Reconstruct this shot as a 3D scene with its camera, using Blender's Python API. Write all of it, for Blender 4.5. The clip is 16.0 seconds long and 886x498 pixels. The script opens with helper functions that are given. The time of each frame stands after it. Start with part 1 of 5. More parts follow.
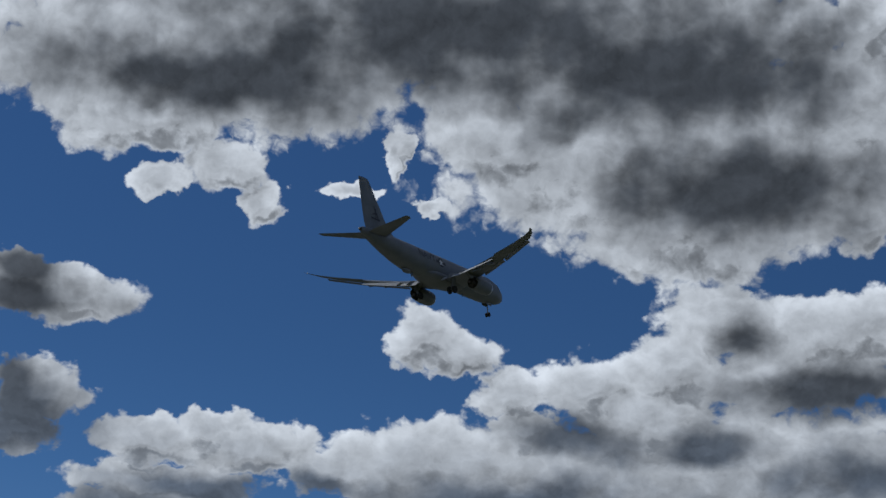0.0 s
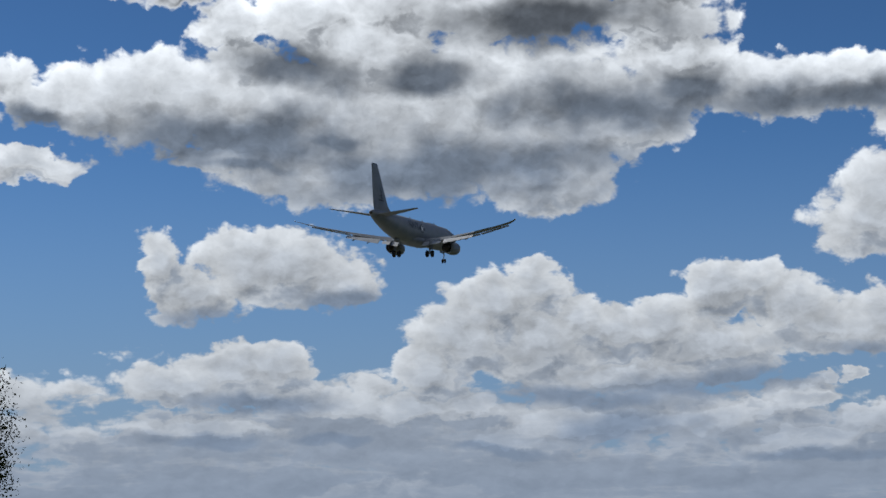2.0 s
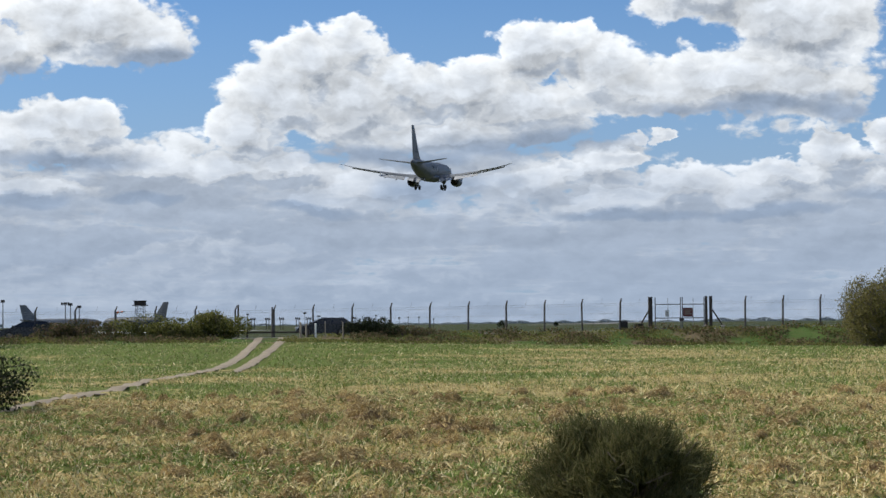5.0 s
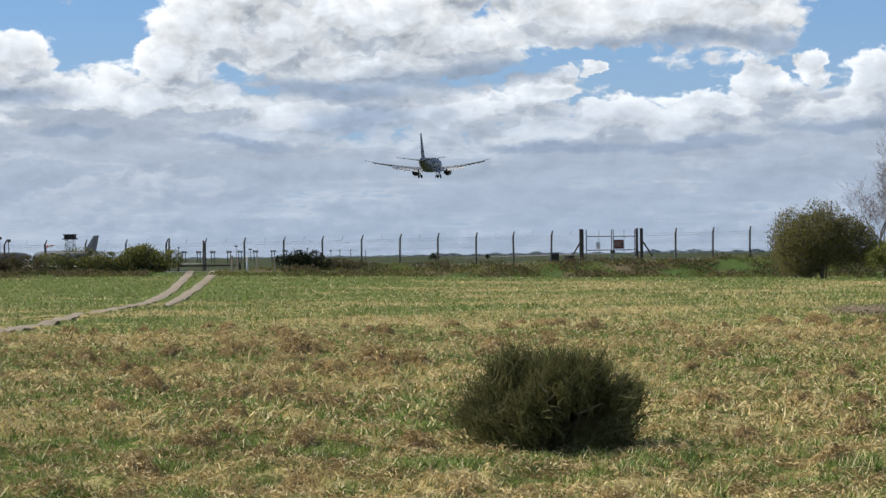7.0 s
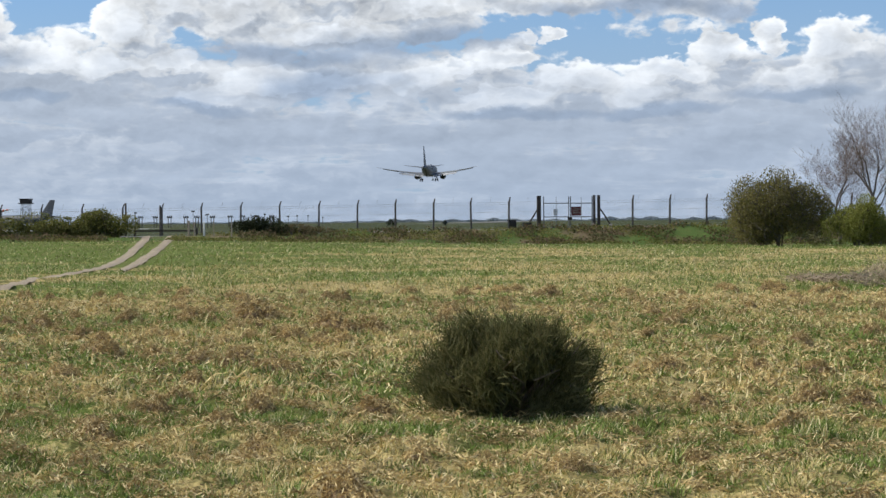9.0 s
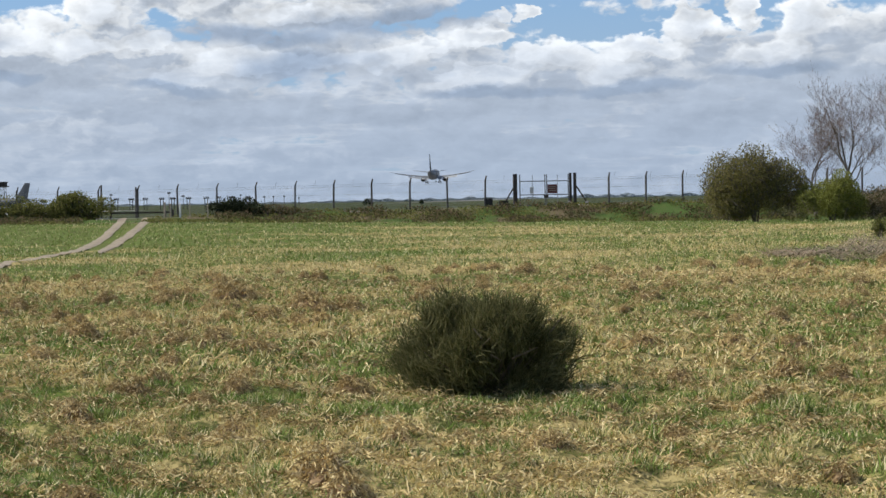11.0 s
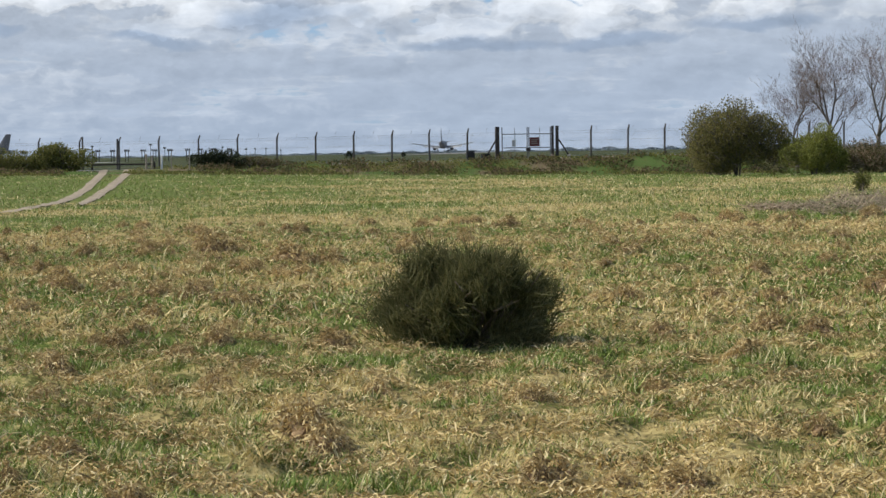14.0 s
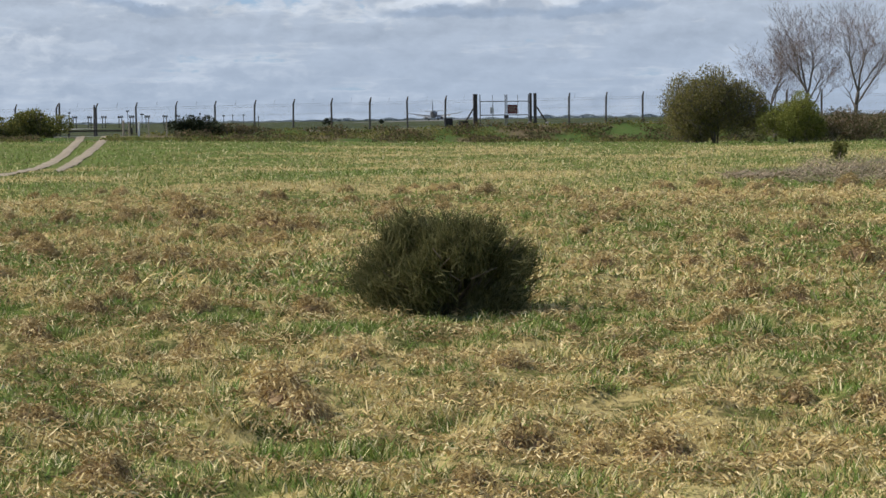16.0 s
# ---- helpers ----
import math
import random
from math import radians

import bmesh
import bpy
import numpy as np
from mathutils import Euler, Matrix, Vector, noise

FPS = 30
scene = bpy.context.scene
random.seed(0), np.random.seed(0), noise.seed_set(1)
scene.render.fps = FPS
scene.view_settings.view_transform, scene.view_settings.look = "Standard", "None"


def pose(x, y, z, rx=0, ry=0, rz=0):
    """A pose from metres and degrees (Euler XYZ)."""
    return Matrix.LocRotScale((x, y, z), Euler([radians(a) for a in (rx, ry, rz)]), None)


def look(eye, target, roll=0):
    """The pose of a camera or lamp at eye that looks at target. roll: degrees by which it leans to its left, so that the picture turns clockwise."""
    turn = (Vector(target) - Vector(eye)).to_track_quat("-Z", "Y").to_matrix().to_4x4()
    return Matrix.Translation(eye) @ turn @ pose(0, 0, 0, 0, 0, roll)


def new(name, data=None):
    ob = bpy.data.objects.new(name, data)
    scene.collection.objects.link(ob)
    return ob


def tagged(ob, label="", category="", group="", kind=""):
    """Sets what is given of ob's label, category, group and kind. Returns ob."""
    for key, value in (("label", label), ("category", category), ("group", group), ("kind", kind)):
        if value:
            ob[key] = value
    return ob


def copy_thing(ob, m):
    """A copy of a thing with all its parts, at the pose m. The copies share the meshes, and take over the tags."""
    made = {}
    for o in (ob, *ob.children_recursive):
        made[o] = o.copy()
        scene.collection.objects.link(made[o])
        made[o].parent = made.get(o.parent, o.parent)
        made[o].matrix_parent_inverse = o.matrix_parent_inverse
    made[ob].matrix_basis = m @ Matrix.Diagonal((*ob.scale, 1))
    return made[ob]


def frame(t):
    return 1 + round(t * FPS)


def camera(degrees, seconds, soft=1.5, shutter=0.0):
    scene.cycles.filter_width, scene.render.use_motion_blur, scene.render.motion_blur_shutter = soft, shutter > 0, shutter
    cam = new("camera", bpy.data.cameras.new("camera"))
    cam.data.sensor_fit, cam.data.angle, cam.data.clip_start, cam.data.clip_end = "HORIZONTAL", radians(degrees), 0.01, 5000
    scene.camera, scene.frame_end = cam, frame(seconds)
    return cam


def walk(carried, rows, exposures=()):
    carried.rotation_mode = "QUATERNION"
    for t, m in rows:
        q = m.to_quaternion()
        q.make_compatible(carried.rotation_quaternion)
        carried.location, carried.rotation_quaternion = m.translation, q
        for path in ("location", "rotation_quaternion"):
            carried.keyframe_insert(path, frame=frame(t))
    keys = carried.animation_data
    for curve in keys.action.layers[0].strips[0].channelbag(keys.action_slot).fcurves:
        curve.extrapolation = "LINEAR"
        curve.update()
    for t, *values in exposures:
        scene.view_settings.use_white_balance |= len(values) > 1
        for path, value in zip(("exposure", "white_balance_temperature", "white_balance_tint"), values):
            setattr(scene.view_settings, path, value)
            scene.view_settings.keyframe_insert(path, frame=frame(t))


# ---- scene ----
# ---- the camera: hand-held on one spot, panning down and to the right after the aircraft ----
EYE = 1.7
cam = camera(24.574, 16.0)
PAN = [
    (0.0, 109.20, -1.91, 17.03), (0.5, 107.80, -1.42, 13.93), (1.0, 106.40, -0.64, 13.40), (1.5, 101.90, 0.11, 12.50),
    (2.0, 98.90, 0.48, 9.55), (2.5, 97.15, 0.90, 8.08), (3.0, 96.52, 0.78, 7.10), (3.5, 95.73, 0.46, 5.98),
    (4.0, 94.49, 0.45, 5.40), (4.5, 93.35, 0.58, 5.02), (5.0, 92.10, 0.52, 4.29), (7.5, 89.99, 0.72, 2.13),
    (8.0, 89.70, 0.64, 1.91), (8.5, 89.42, 0.49, 1.58), (9.0, 89.22, 0.46, 1.17), (11.5, 88.29, 1.07, 0.41),
    (12.0, 87.85, 0.97, 0.19), (12.5, 87.51, 0.95, -0.05), (13.0, 87.41, 0.95, -0.02), (13.5, 87.37, 0.88, 0.09),
    (14.0, 87.28, 0.85, 0.0), (14.5, 87.11, 0.83, -0.17), (15.0, 86.89, 0.89, -0.41), (15.5, 86.63, 0.87, -0.56),
    (16.0, 86.35, 0.72, -0.62),
]
walk(cam, [(t, pose(0, 0, EYE, rx, ry, rz)) for t, rx, ry, rz in PAN],
     exposures=[(0.0, -1.4, 5900, 9), (1.0, -1.15, 5950, 9), (2.0, -0.78, 6150, 9), (3.0, -0.46, 6250, 9), (4.0, -0.32, 6250, 9), (5.0, -0.22, 6300, 9), (9.0, -0.08, 6400, 9), (16.0, -0.08, 6450, 9)])

# ---- sky and sun ----
SUN_AZ, SUN_EL = -82.0, 41.0
world = bpy.data.worlds.new("sky")
scene.world = world
world.use_nodes = True
wt = world.node_tree
wt.nodes.clear()


def wire(tree, node, k, v):
    if isinstance(v, bpy.types.NodeSocket):
        tree.links.new(v, node.inputs[k])
    elif v is not None:
        node.inputs[k].default_value = v


def M(op, a, b=None, c=None, tree=None, clamp=False):
    """A math node."""
    tree = tree or wt
    n = tree.nodes.new("ShaderNodeMath")
    n.operation, n.use_clamp = op, clamp
    for k, v in enumerate((a, b, c)):
        wire(tree, n, k, v)
    return n.outputs[0]


def V(op, a, b=None, tree=None):
    """A vector math node."""
    tree = tree or wt
    n = tree.nodes.new("ShaderNodeVectorMath")
    n.operation = op
    wire(tree, n, 0, a)
    wire(tree, n, 1, b)
    return n.outputs["Value"] if op in ("LENGTH", "DOT_PRODUCT", "DISTANCE") else n.outputs[0]


def ramp(v, lo, hi, a=0.0, b=1.0, tree=None):
    """A smooth step from lo to hi."""
    tree = tree or wt
    n = tree.nodes.new("ShaderNodeMapRange")
    n.interpolation_type = "SMOOTHSTEP"
    for k, x in enumerate((v, lo, hi, a, b)):
        wire(tree, n, k, x)
    return n.outputs[0]


def fbm(vec, scale, detail=4.0, rough=0.55, tree=None, colour=False):
    tree = tree or wt
    n = tree.nodes.new("ShaderNodeTexNoise")
    n.inputs["Scale"].default_value, n.inputs["Detail"].default_value, n.inputs["Roughness"].default_value = scale, detail, rough
    if vec is not None:
        tree.links.new(vec, n.inputs["Vector"])
    return n.outputs["Color" if colour else "Fac"]


def mixc(f, a, b, tree=None, how="MIX"):
    tree = tree or wt
    n = tree.nodes.new("ShaderNodeMix")
    n.data_type, n.blend_type = "RGBA", how
    n.clamp_factor = True
    for k, v in ((0, f), (6, a), (7, b)):
        if isinstance(v, tuple) and len(v) == 3:
            v = (*v, 1.0)
        wire(tree, n, k, v)
    return n.outputs[2]


coord = wt.nodes.new("ShaderNodeTexCoord")
split = wt.nodes.new("ShaderNodeSeparateXYZ")
wt.links.new(coord.outputs["Generated"], split.inputs[0])
azimuth = M("MULTIPLY", M("ARCTAN2", split.outputs[0], split.outputs[1]), 180 / math.pi)
height = M("MULTIPLY", M("ARCSINE", split.outputs[2]), 180 / math.pi)


def vec3(x, y, z=0.0, tree=None):
    tree = tree or wt
    n = tree.nodes.new("ShaderNodeCombineXYZ")
    for k, v in enumerate((x, y, z)):
        wire(tree, n, k, v)
    return n.outputs[0]


# degrees across and up; clouds flatten towards the horizon
flat = M("ADD", height, M("MULTIPLY", M("LOGARITHM", M("ADD", M("MAXIMUM", height, -1.0), 1.8), math.e), 3.5))
plain = vec3(azimuth, height)
billow_at = vec3(azimuth, flat)


def puffs(vec, scale, detail=3.0):
    """Heaped round puffs."""
    n = wt.nodes.new("ShaderNodeTexVoronoi")
    n.feature, n.voronoi_dimensions, n.normalize = "SMOOTH_F1", "2D", True
    n.inputs["Smoothness"].default_value = 0.35
    for k, v in (("Scale", scale), ("Detail", detail), ("Roughness", 0.55), ("Lacunarity", 2.3)):
        n.inputs[k].default_value = v
    wt.links.new(vec, n.inputs["Vector"])
    return M("SUBTRACT", 1.0, M("MULTIPLY", n.outputs["Distance"], 1.5))


warp = V("SUBTRACT", fbm(billow_at, 0.34, 5.0, 0.58, colour=True), (0.5, 0.5, 0.5))
frayed = V("SUBTRACT", fbm(billow_at, 1.4, 3.0, 0.5, colour=True), (0.5, 0.5, 0.5))
bent = V("ADD", plain, V("ADD", V("MULTIPLY", warp, (1.5, 1.1, 0.0)), V("MULTIPLY", frayed, (1.25, 0.95, 0.0))))
curl = V("ADD", billow_at, V("MULTIPLY", V("SUBTRACT", fbm(billow_at, 0.9, 4.0, 0.6, colour=True), (0.5, 0.5, 0.5)), (0.9, 0.9, 0.0)))

gentle = V("ADD", plain, V("MULTIPLY", warp, (1.9, 1.3, 0.0)))
far_off, far_lift, deep = None, None, None
lifted = V("ADD", bent, (-0.25, 0.55, 0.0))


def spot(x, y, w, h, at):
    """How far out in a heap: 0 in its middle, 1 at its rim."""
    n = wt.nodes.new("ShaderNodeVectorMath")
    n.operation = "MULTIPLY_ADD"
    wire(wt, n, 0, at)
    n.inputs[1].default_value, n.inputs[2].default_value = (1 / w, 1 / h, 0), (-x / w, -y / h, 0)
    return V("LENGTH", n.outputs[0])


def cloud(x, y, w, h):
    """A cumulus heap at this bearing and height, with its half width and half height in degrees."""
    global far_off, far_lift
    d, up = spot(x, y, w, h, bent), spot(x, y, w, h, lifted)
    far_off = d if far_off is None else M("SMOOTH_MIN", far_off, d, 0.12)
    far_lift = up if far_lift is None else M("SMOOTH_MIN", far_lift, up, 0.12)


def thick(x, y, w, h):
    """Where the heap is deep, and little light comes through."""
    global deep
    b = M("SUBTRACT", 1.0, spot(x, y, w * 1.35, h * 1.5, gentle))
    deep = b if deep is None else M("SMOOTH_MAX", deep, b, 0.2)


cloud(-25.4, 24.0, 7.35, 2.19)
cloud(-19.9, 25.6, 8.32, 2.34)
cloud(-13.4, 25.1, 7.42, 2.66)
cloud(-22.7, 27.9, 10.61, 2.34)
cloud(-12.6, 27.9, 8.84, 2.03)
cloud(-12.9, 21.8, 5.55, 2.34)
cloud(-8.3, 21.8, 5.55, 2.81)
cloud(-10.5, 19.8, 3.82, 1.64)
cloud(-5.2, 23.0, 3.23, 2.50)
cloud(-16.1, 22.2, 2.53, 1.41)
cloud(-1.8, 23.6, 1.36, 2.97)
cloud(-2.3, 19.6, 1.82, 1.88)
cloud(-1.5, 17.5, 1.97, 1.88)
cloud(-24.4, 21.1, 1.34, 0.78)
cloud(-23.0, 20.2, 0.67, 0.70)
cloud(-26.3, 20.5, 1.00, 0.41)
cloud(-20.6, 20.7, 1.04, 0.28)
cloud(-18.0, 20.4, 0.47, 0.19)
cloud(-19.1, 21.8, 0.37, 0.78)
cloud(-26.8, 22.3, 2.87, 1.09)
cloud(-18.1, 16.7, 1.11, 0.81)
cloud(-17.1, 16.2, 1.38, 0.66)
cloud(-15.7, 15.1, 1.16, 0.87)
cloud(-13.2, 15.4, 1.64, 1.00)
cloud(-15.3, 14.2, 1.29, 0.60)
cloud(-11.6, 14.6, 2.30, 1.06)
cloud(-10.8, 16.0, 1.57, 1.13)
cloud(-9.4, 17.2, 2.04, 1.09)
cloud(-10.1, 13.7, 1.22, 0.50)
cloud(-6.7, 16.7, 2.77, 1.33)
cloud(-5.0, 16.9, 2.29, 1.17)
cloud(-7.5, 15.6, 3.41, 0.94)
cloud(-2.9, 16.7, 1.96, 1.41)
cloud(-3.5, 15.3, 2.18, 0.75)
cloud(-26.0, 13.4, 1.76, 0.73)
cloud(-24.1, 13.9, 1.15, 0.50)
cloud(-22.9, 13.3, 2.02, 0.78)
cloud(-20.5, 12.8, 1.61, 0.73)
cloud(-19.2, 12.6, 1.01, 0.60)
cloud(-25.5, 12.2, 2.69, 0.62)
cloud(-26.4, 11.5, 1.87, 0.60)
cloud(-16.4, 12.5, 0.94, 0.58)
cloud(-15.3, 12.4, 1.08, 0.60)
cloud(-12.7, 12.5, 1.23, 0.53)
cloud(-15.6, 11.4, 2.01, 0.45)
cloud(-13.1, 11.0, 1.34, 0.38)
cloud(-21.2, 11.1, 1.87, 0.50)
cloud(-23.2, 11.3, 1.34, 0.45)
cloud(-9.5, 11.7, 1.21, 0.73)
cloud(-6.7, 11.7, 1.60, 0.65)
cloud(-4.3, 12.2, 1.88, 0.85)
cloud(-2.7, 13.2, 1.76, 0.94)
cloud(-2.6, 14.2, 1.49, 0.75)
cloud(-28.7, 17.2, 2.13, 0.86)
cloud(-30.1, 17.7, 1.48, 0.62)
cloud(-29.1, 14.6, 1.50, 0.87)
cloud(-29.8, 13.4, 1.62, 0.62)
cloud(-5.1, 19.8, 1.00, 0.94)
cloud(-6.9, 25.2, 1.55, 1.09)
cloud(-4.9, 25.5, 1.04, 0.94)
cloud(-17.6, 13.0, 3.50, 1.38)
cloud(-12.8, 12.7, 4.81, 1.95)
cloud(-8.0, 12.7, 4.81, 2.34)
cloud(-6.7, 10.8, 2.23, 1.02)
cloud(-11.9, 11.0, 4.30, 0.94)
cloud(0.6, 13.3, 5.62, 0.94)
cloud(4.5, 12.3, 2.02, 1.00)
cloud(3.7, 10.0, 2.38, 1.41)
cloud(5.0, 8.6, 1.90, 1.25)
cloud(-14.2, 8.4, 2.37, 1.12)
cloud(-12.6, 7.9, 1.42, 0.78)
cloud(-16.5, 7.5, 1.42, 0.86)
cloud(-17.5, 8.4, 0.79, 1.09)
cloud(-15.4, 5.6, 2.04, 0.66)
cloud(-14.2, 5.7, 1.18, 0.66)
cloud(-16.8, 5.1, 1.73, 0.59)
cloud(-14.6, 5.0, 1.73, 0.41)
cloud(-8.9, 6.4, 1.65, 1.06)
cloud(-8.0, 7.2, 1.34, 1.06)
cloud(-6.8, 7.8, 0.98, 0.91)
cloud(-6.7, 6.2, 2.04, 1.33)
cloud(-10.0, 5.4, 1.18, 0.75)
cloud(-5.7, 6.9, 0.87, 0.72)
cloud(-4.6, 6.6, 1.57, 0.86)
cloud(-3.2, 6.7, 1.57, 0.86)
cloud(-1.7, 7.6, 1.13, 0.97)
cloud(-0.8, 7.7, 0.95, 0.81)
cloud(0.2, 7.1, 1.50, 0.91)
cloud(-2.2, 6.1, 2.67, 0.81)
cloud(1.3, 6.6, 1.89, 0.75)
cloud(3.3, 6.7, 2.60, 0.86)
cloud(5.7, 6.5, 2.36, 0.86)
cloud(-4.3, 5.4, 4.24, 0.53)
cloud(2.9, 9.3, 2.06, 1.09)
cloud(5.3, 10.3, 2.38, 1.25)
cloud(6.0, 8.2, 2.21, 1.48)
cloud(1.2, 5.2, 0.31, 0.27)
cloud(2.0, 5.2, 0.50, 0.23)
cloud(0.8, 4.4, 0.86, 0.27)
cloud(-0.7, 4.4, 0.47, 0.22)
cloud(5.3, 4.1, 1.07, 0.38)
cloud(6.5, 5.1, 0.63, 0.39)
cloud(-12.6, 4.7, 1.25, 0.44)
cloud(-10.2, 4.4, 1.41, 0.44)
cloud(-8.9, 4.5, 1.10, 0.39)
cloud(-7.5, 3.6, 1.10, 0.34)
cloud(-1.9, 4.0, 1.41, 0.56)
cloud(2.8, 3.9, 1.72, 0.59)
cloud(0.1, 3.5, 2.35, 0.41)
cloud(4.7, 3.5, 2.04, 0.44)
cloud(-16.3, 4.0, 1.88, 0.38)
cloud(-5.4, 4.0, 2.19, 0.44)
cloud(7.9, 5.2, 0.56, 0.47)
cloud(9.9, 4.7, 1.03, 0.91)
cloud(6.5, 4.8, 0.78, 0.62)
cloud(5.2, 4.2, 0.94, 0.39)
cloud(8.6, 3.9, 1.88, 0.47)
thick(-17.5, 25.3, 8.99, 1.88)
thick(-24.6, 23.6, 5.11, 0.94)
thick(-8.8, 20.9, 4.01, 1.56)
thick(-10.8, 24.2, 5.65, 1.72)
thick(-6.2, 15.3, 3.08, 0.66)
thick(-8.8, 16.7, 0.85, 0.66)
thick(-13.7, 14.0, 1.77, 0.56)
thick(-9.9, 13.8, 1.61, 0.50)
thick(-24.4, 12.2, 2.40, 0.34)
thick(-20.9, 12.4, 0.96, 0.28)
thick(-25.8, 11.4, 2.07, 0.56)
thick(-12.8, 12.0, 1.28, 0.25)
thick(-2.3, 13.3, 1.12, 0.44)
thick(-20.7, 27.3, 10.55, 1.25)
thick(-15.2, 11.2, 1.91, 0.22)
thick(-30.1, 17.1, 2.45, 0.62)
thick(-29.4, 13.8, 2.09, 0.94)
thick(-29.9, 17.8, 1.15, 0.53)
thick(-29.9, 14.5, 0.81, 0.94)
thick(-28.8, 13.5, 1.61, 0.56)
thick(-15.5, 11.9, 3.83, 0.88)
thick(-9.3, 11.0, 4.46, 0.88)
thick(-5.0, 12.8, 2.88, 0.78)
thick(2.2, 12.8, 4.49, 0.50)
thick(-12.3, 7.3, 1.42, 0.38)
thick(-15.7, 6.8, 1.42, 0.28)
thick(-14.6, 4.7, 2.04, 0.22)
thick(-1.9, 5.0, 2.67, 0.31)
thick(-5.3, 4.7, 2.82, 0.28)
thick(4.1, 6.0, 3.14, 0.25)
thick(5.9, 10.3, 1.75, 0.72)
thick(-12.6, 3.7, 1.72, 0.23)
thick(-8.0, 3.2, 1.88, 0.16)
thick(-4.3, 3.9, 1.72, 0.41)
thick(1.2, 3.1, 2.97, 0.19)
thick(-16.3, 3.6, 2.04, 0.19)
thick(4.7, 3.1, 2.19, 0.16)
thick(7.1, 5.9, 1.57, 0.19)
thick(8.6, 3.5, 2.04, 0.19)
cover = M("SUBTRACT", 1.0, far_off)
side = M("SUBTRACT", far_lift, far_off)
n_fine = M("ADD", M("MULTIPLY", puffs(curl, 0.62), 0.6), M("MULTIPLY", fbm(curl, 1.0, 6.0, 0.52), 0.4))
towards_sun = V("ADD", curl, (-0.22, 0.44, 0.0))
n_sun = M("ADD", M("MULTIPLY", puffs(towards_sun, 0.62), 0.6), M("MULTIPLY", fbm(towards_sun, 1.0, 6.0, 0.52), 0.4))
n_wide = fbm(billow_at, 0.12, 3.0, 0.5)
# the rest of the sky, beyond the heaps
away = M("MAXIMUM", ramp(M("ABSOLUTE", M("ADD", azimuth, 9.0)), 25.0, 34.0), ramp(height, 27.0, 34.0))
others = M("MULTIPLY", M("SUBTRACT", n_wide, 0.54), 5.0)
cover = M("MAXIMUM", cover, M("SUBTRACT", M("MULTIPLY", M("ADD", others, 1.0), away), 1.0))
# far rows of cumulus, crowding together towards the horizon
row_y = M("MULTIPLY", M("LOGARITHM", M("ADD", M("MAXIMUM", height, 0.0), 0.55), math.e), 4.6)
row_at = vec3(M("MULTIPLY", azimuth, 0.30), row_y)
row_at = V("ADD", row_at, V("MULTIPLY", V("SUBTRACT", fbm(row_at, 1.1, 4.0, 0.6, colour=True), (0.5, 0.5, 0.5)), (0.7, 0.42, 0.0)))


def rows(at):
    return M("ADD", M("MULTIPLY", puffs(at, 0.7), 0.55), M("MULTIPLY", fbm(at, 0.5, 5.0, 0.58), 0.65))


far_row = rows(row_at)
far_above = rows(V("ADD", row_at, (-0.15, 0.55, 0.0)))
far_sheet = M("ADD", M("MULTIPLY", M("SUBTRACT", far_row, 0.66), 1.7), ramp(height, 8.6, 2.4, -0.66, 0.46))
cover = M("SMOOTH_MAX", cover, far_sheet, 0.12)
cover = M("ADD", cover, M("MULTIPLY", M("SUBTRACT", n_fine, 0.50), 0.95))
alpha = ramp(cover, -0.04, 0.17)
relief = M("SUBTRACT", n_fine, n_sun)
low = ramp(height, 5.0, 3.2)
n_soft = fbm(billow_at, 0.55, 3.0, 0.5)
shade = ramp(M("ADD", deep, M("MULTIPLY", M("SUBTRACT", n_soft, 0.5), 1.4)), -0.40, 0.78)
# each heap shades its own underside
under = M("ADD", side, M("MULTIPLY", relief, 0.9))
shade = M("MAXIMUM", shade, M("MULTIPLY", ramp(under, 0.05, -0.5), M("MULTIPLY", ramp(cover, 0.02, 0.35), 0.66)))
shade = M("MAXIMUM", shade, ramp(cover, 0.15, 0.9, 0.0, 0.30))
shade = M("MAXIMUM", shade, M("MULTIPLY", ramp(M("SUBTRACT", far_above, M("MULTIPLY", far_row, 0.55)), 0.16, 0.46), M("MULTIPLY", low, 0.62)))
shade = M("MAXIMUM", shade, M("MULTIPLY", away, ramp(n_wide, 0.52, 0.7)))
# light on the heaps: the side to the sun, the thin bright rim, and more of it high up where less air lies before them
bulge = M("MULTIPLY", relief, ramp(height, 1.5, 8.0, 0.75, 1.05))
light = M("ADD", bulge, M("MULTIPLY", ramp(cover, 0.6, 0.1), 0.12))
light = M("ADD", light, M("MULTIPLY", ramp(side, 0.0, 0.4), 0.22))
light = M("MULTIPLY", M("ADD", light, 0.82), ramp(height, 7.0, 17.0, 0.98, 1.5))
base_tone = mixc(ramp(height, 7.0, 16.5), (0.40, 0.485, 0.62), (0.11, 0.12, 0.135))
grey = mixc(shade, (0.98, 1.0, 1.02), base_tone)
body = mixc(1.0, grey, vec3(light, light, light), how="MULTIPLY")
nishita = wt.nodes.new("ShaderNodeTexSky")
nishita.sky_type, nishita.sun_disc = "NISHITA", False
nishita.sun_elevation, nishita.sun_rotation = radians(SUN_EL), radians(SUN_AZ)
nishita.dust_density, nishita.ozone_density, nishita.altitude = 0.1, 4.0, 0.0
blue = mixc(1.0, nishita.outputs[0], (0.056, 0.080, 0.108), how="MULTIPLY")
blue = mixc(1.0, blue, vec3(*[ramp(height, 7.0, 18.0, 1.15, 0.92)] * 3), how="MULTIPLY")
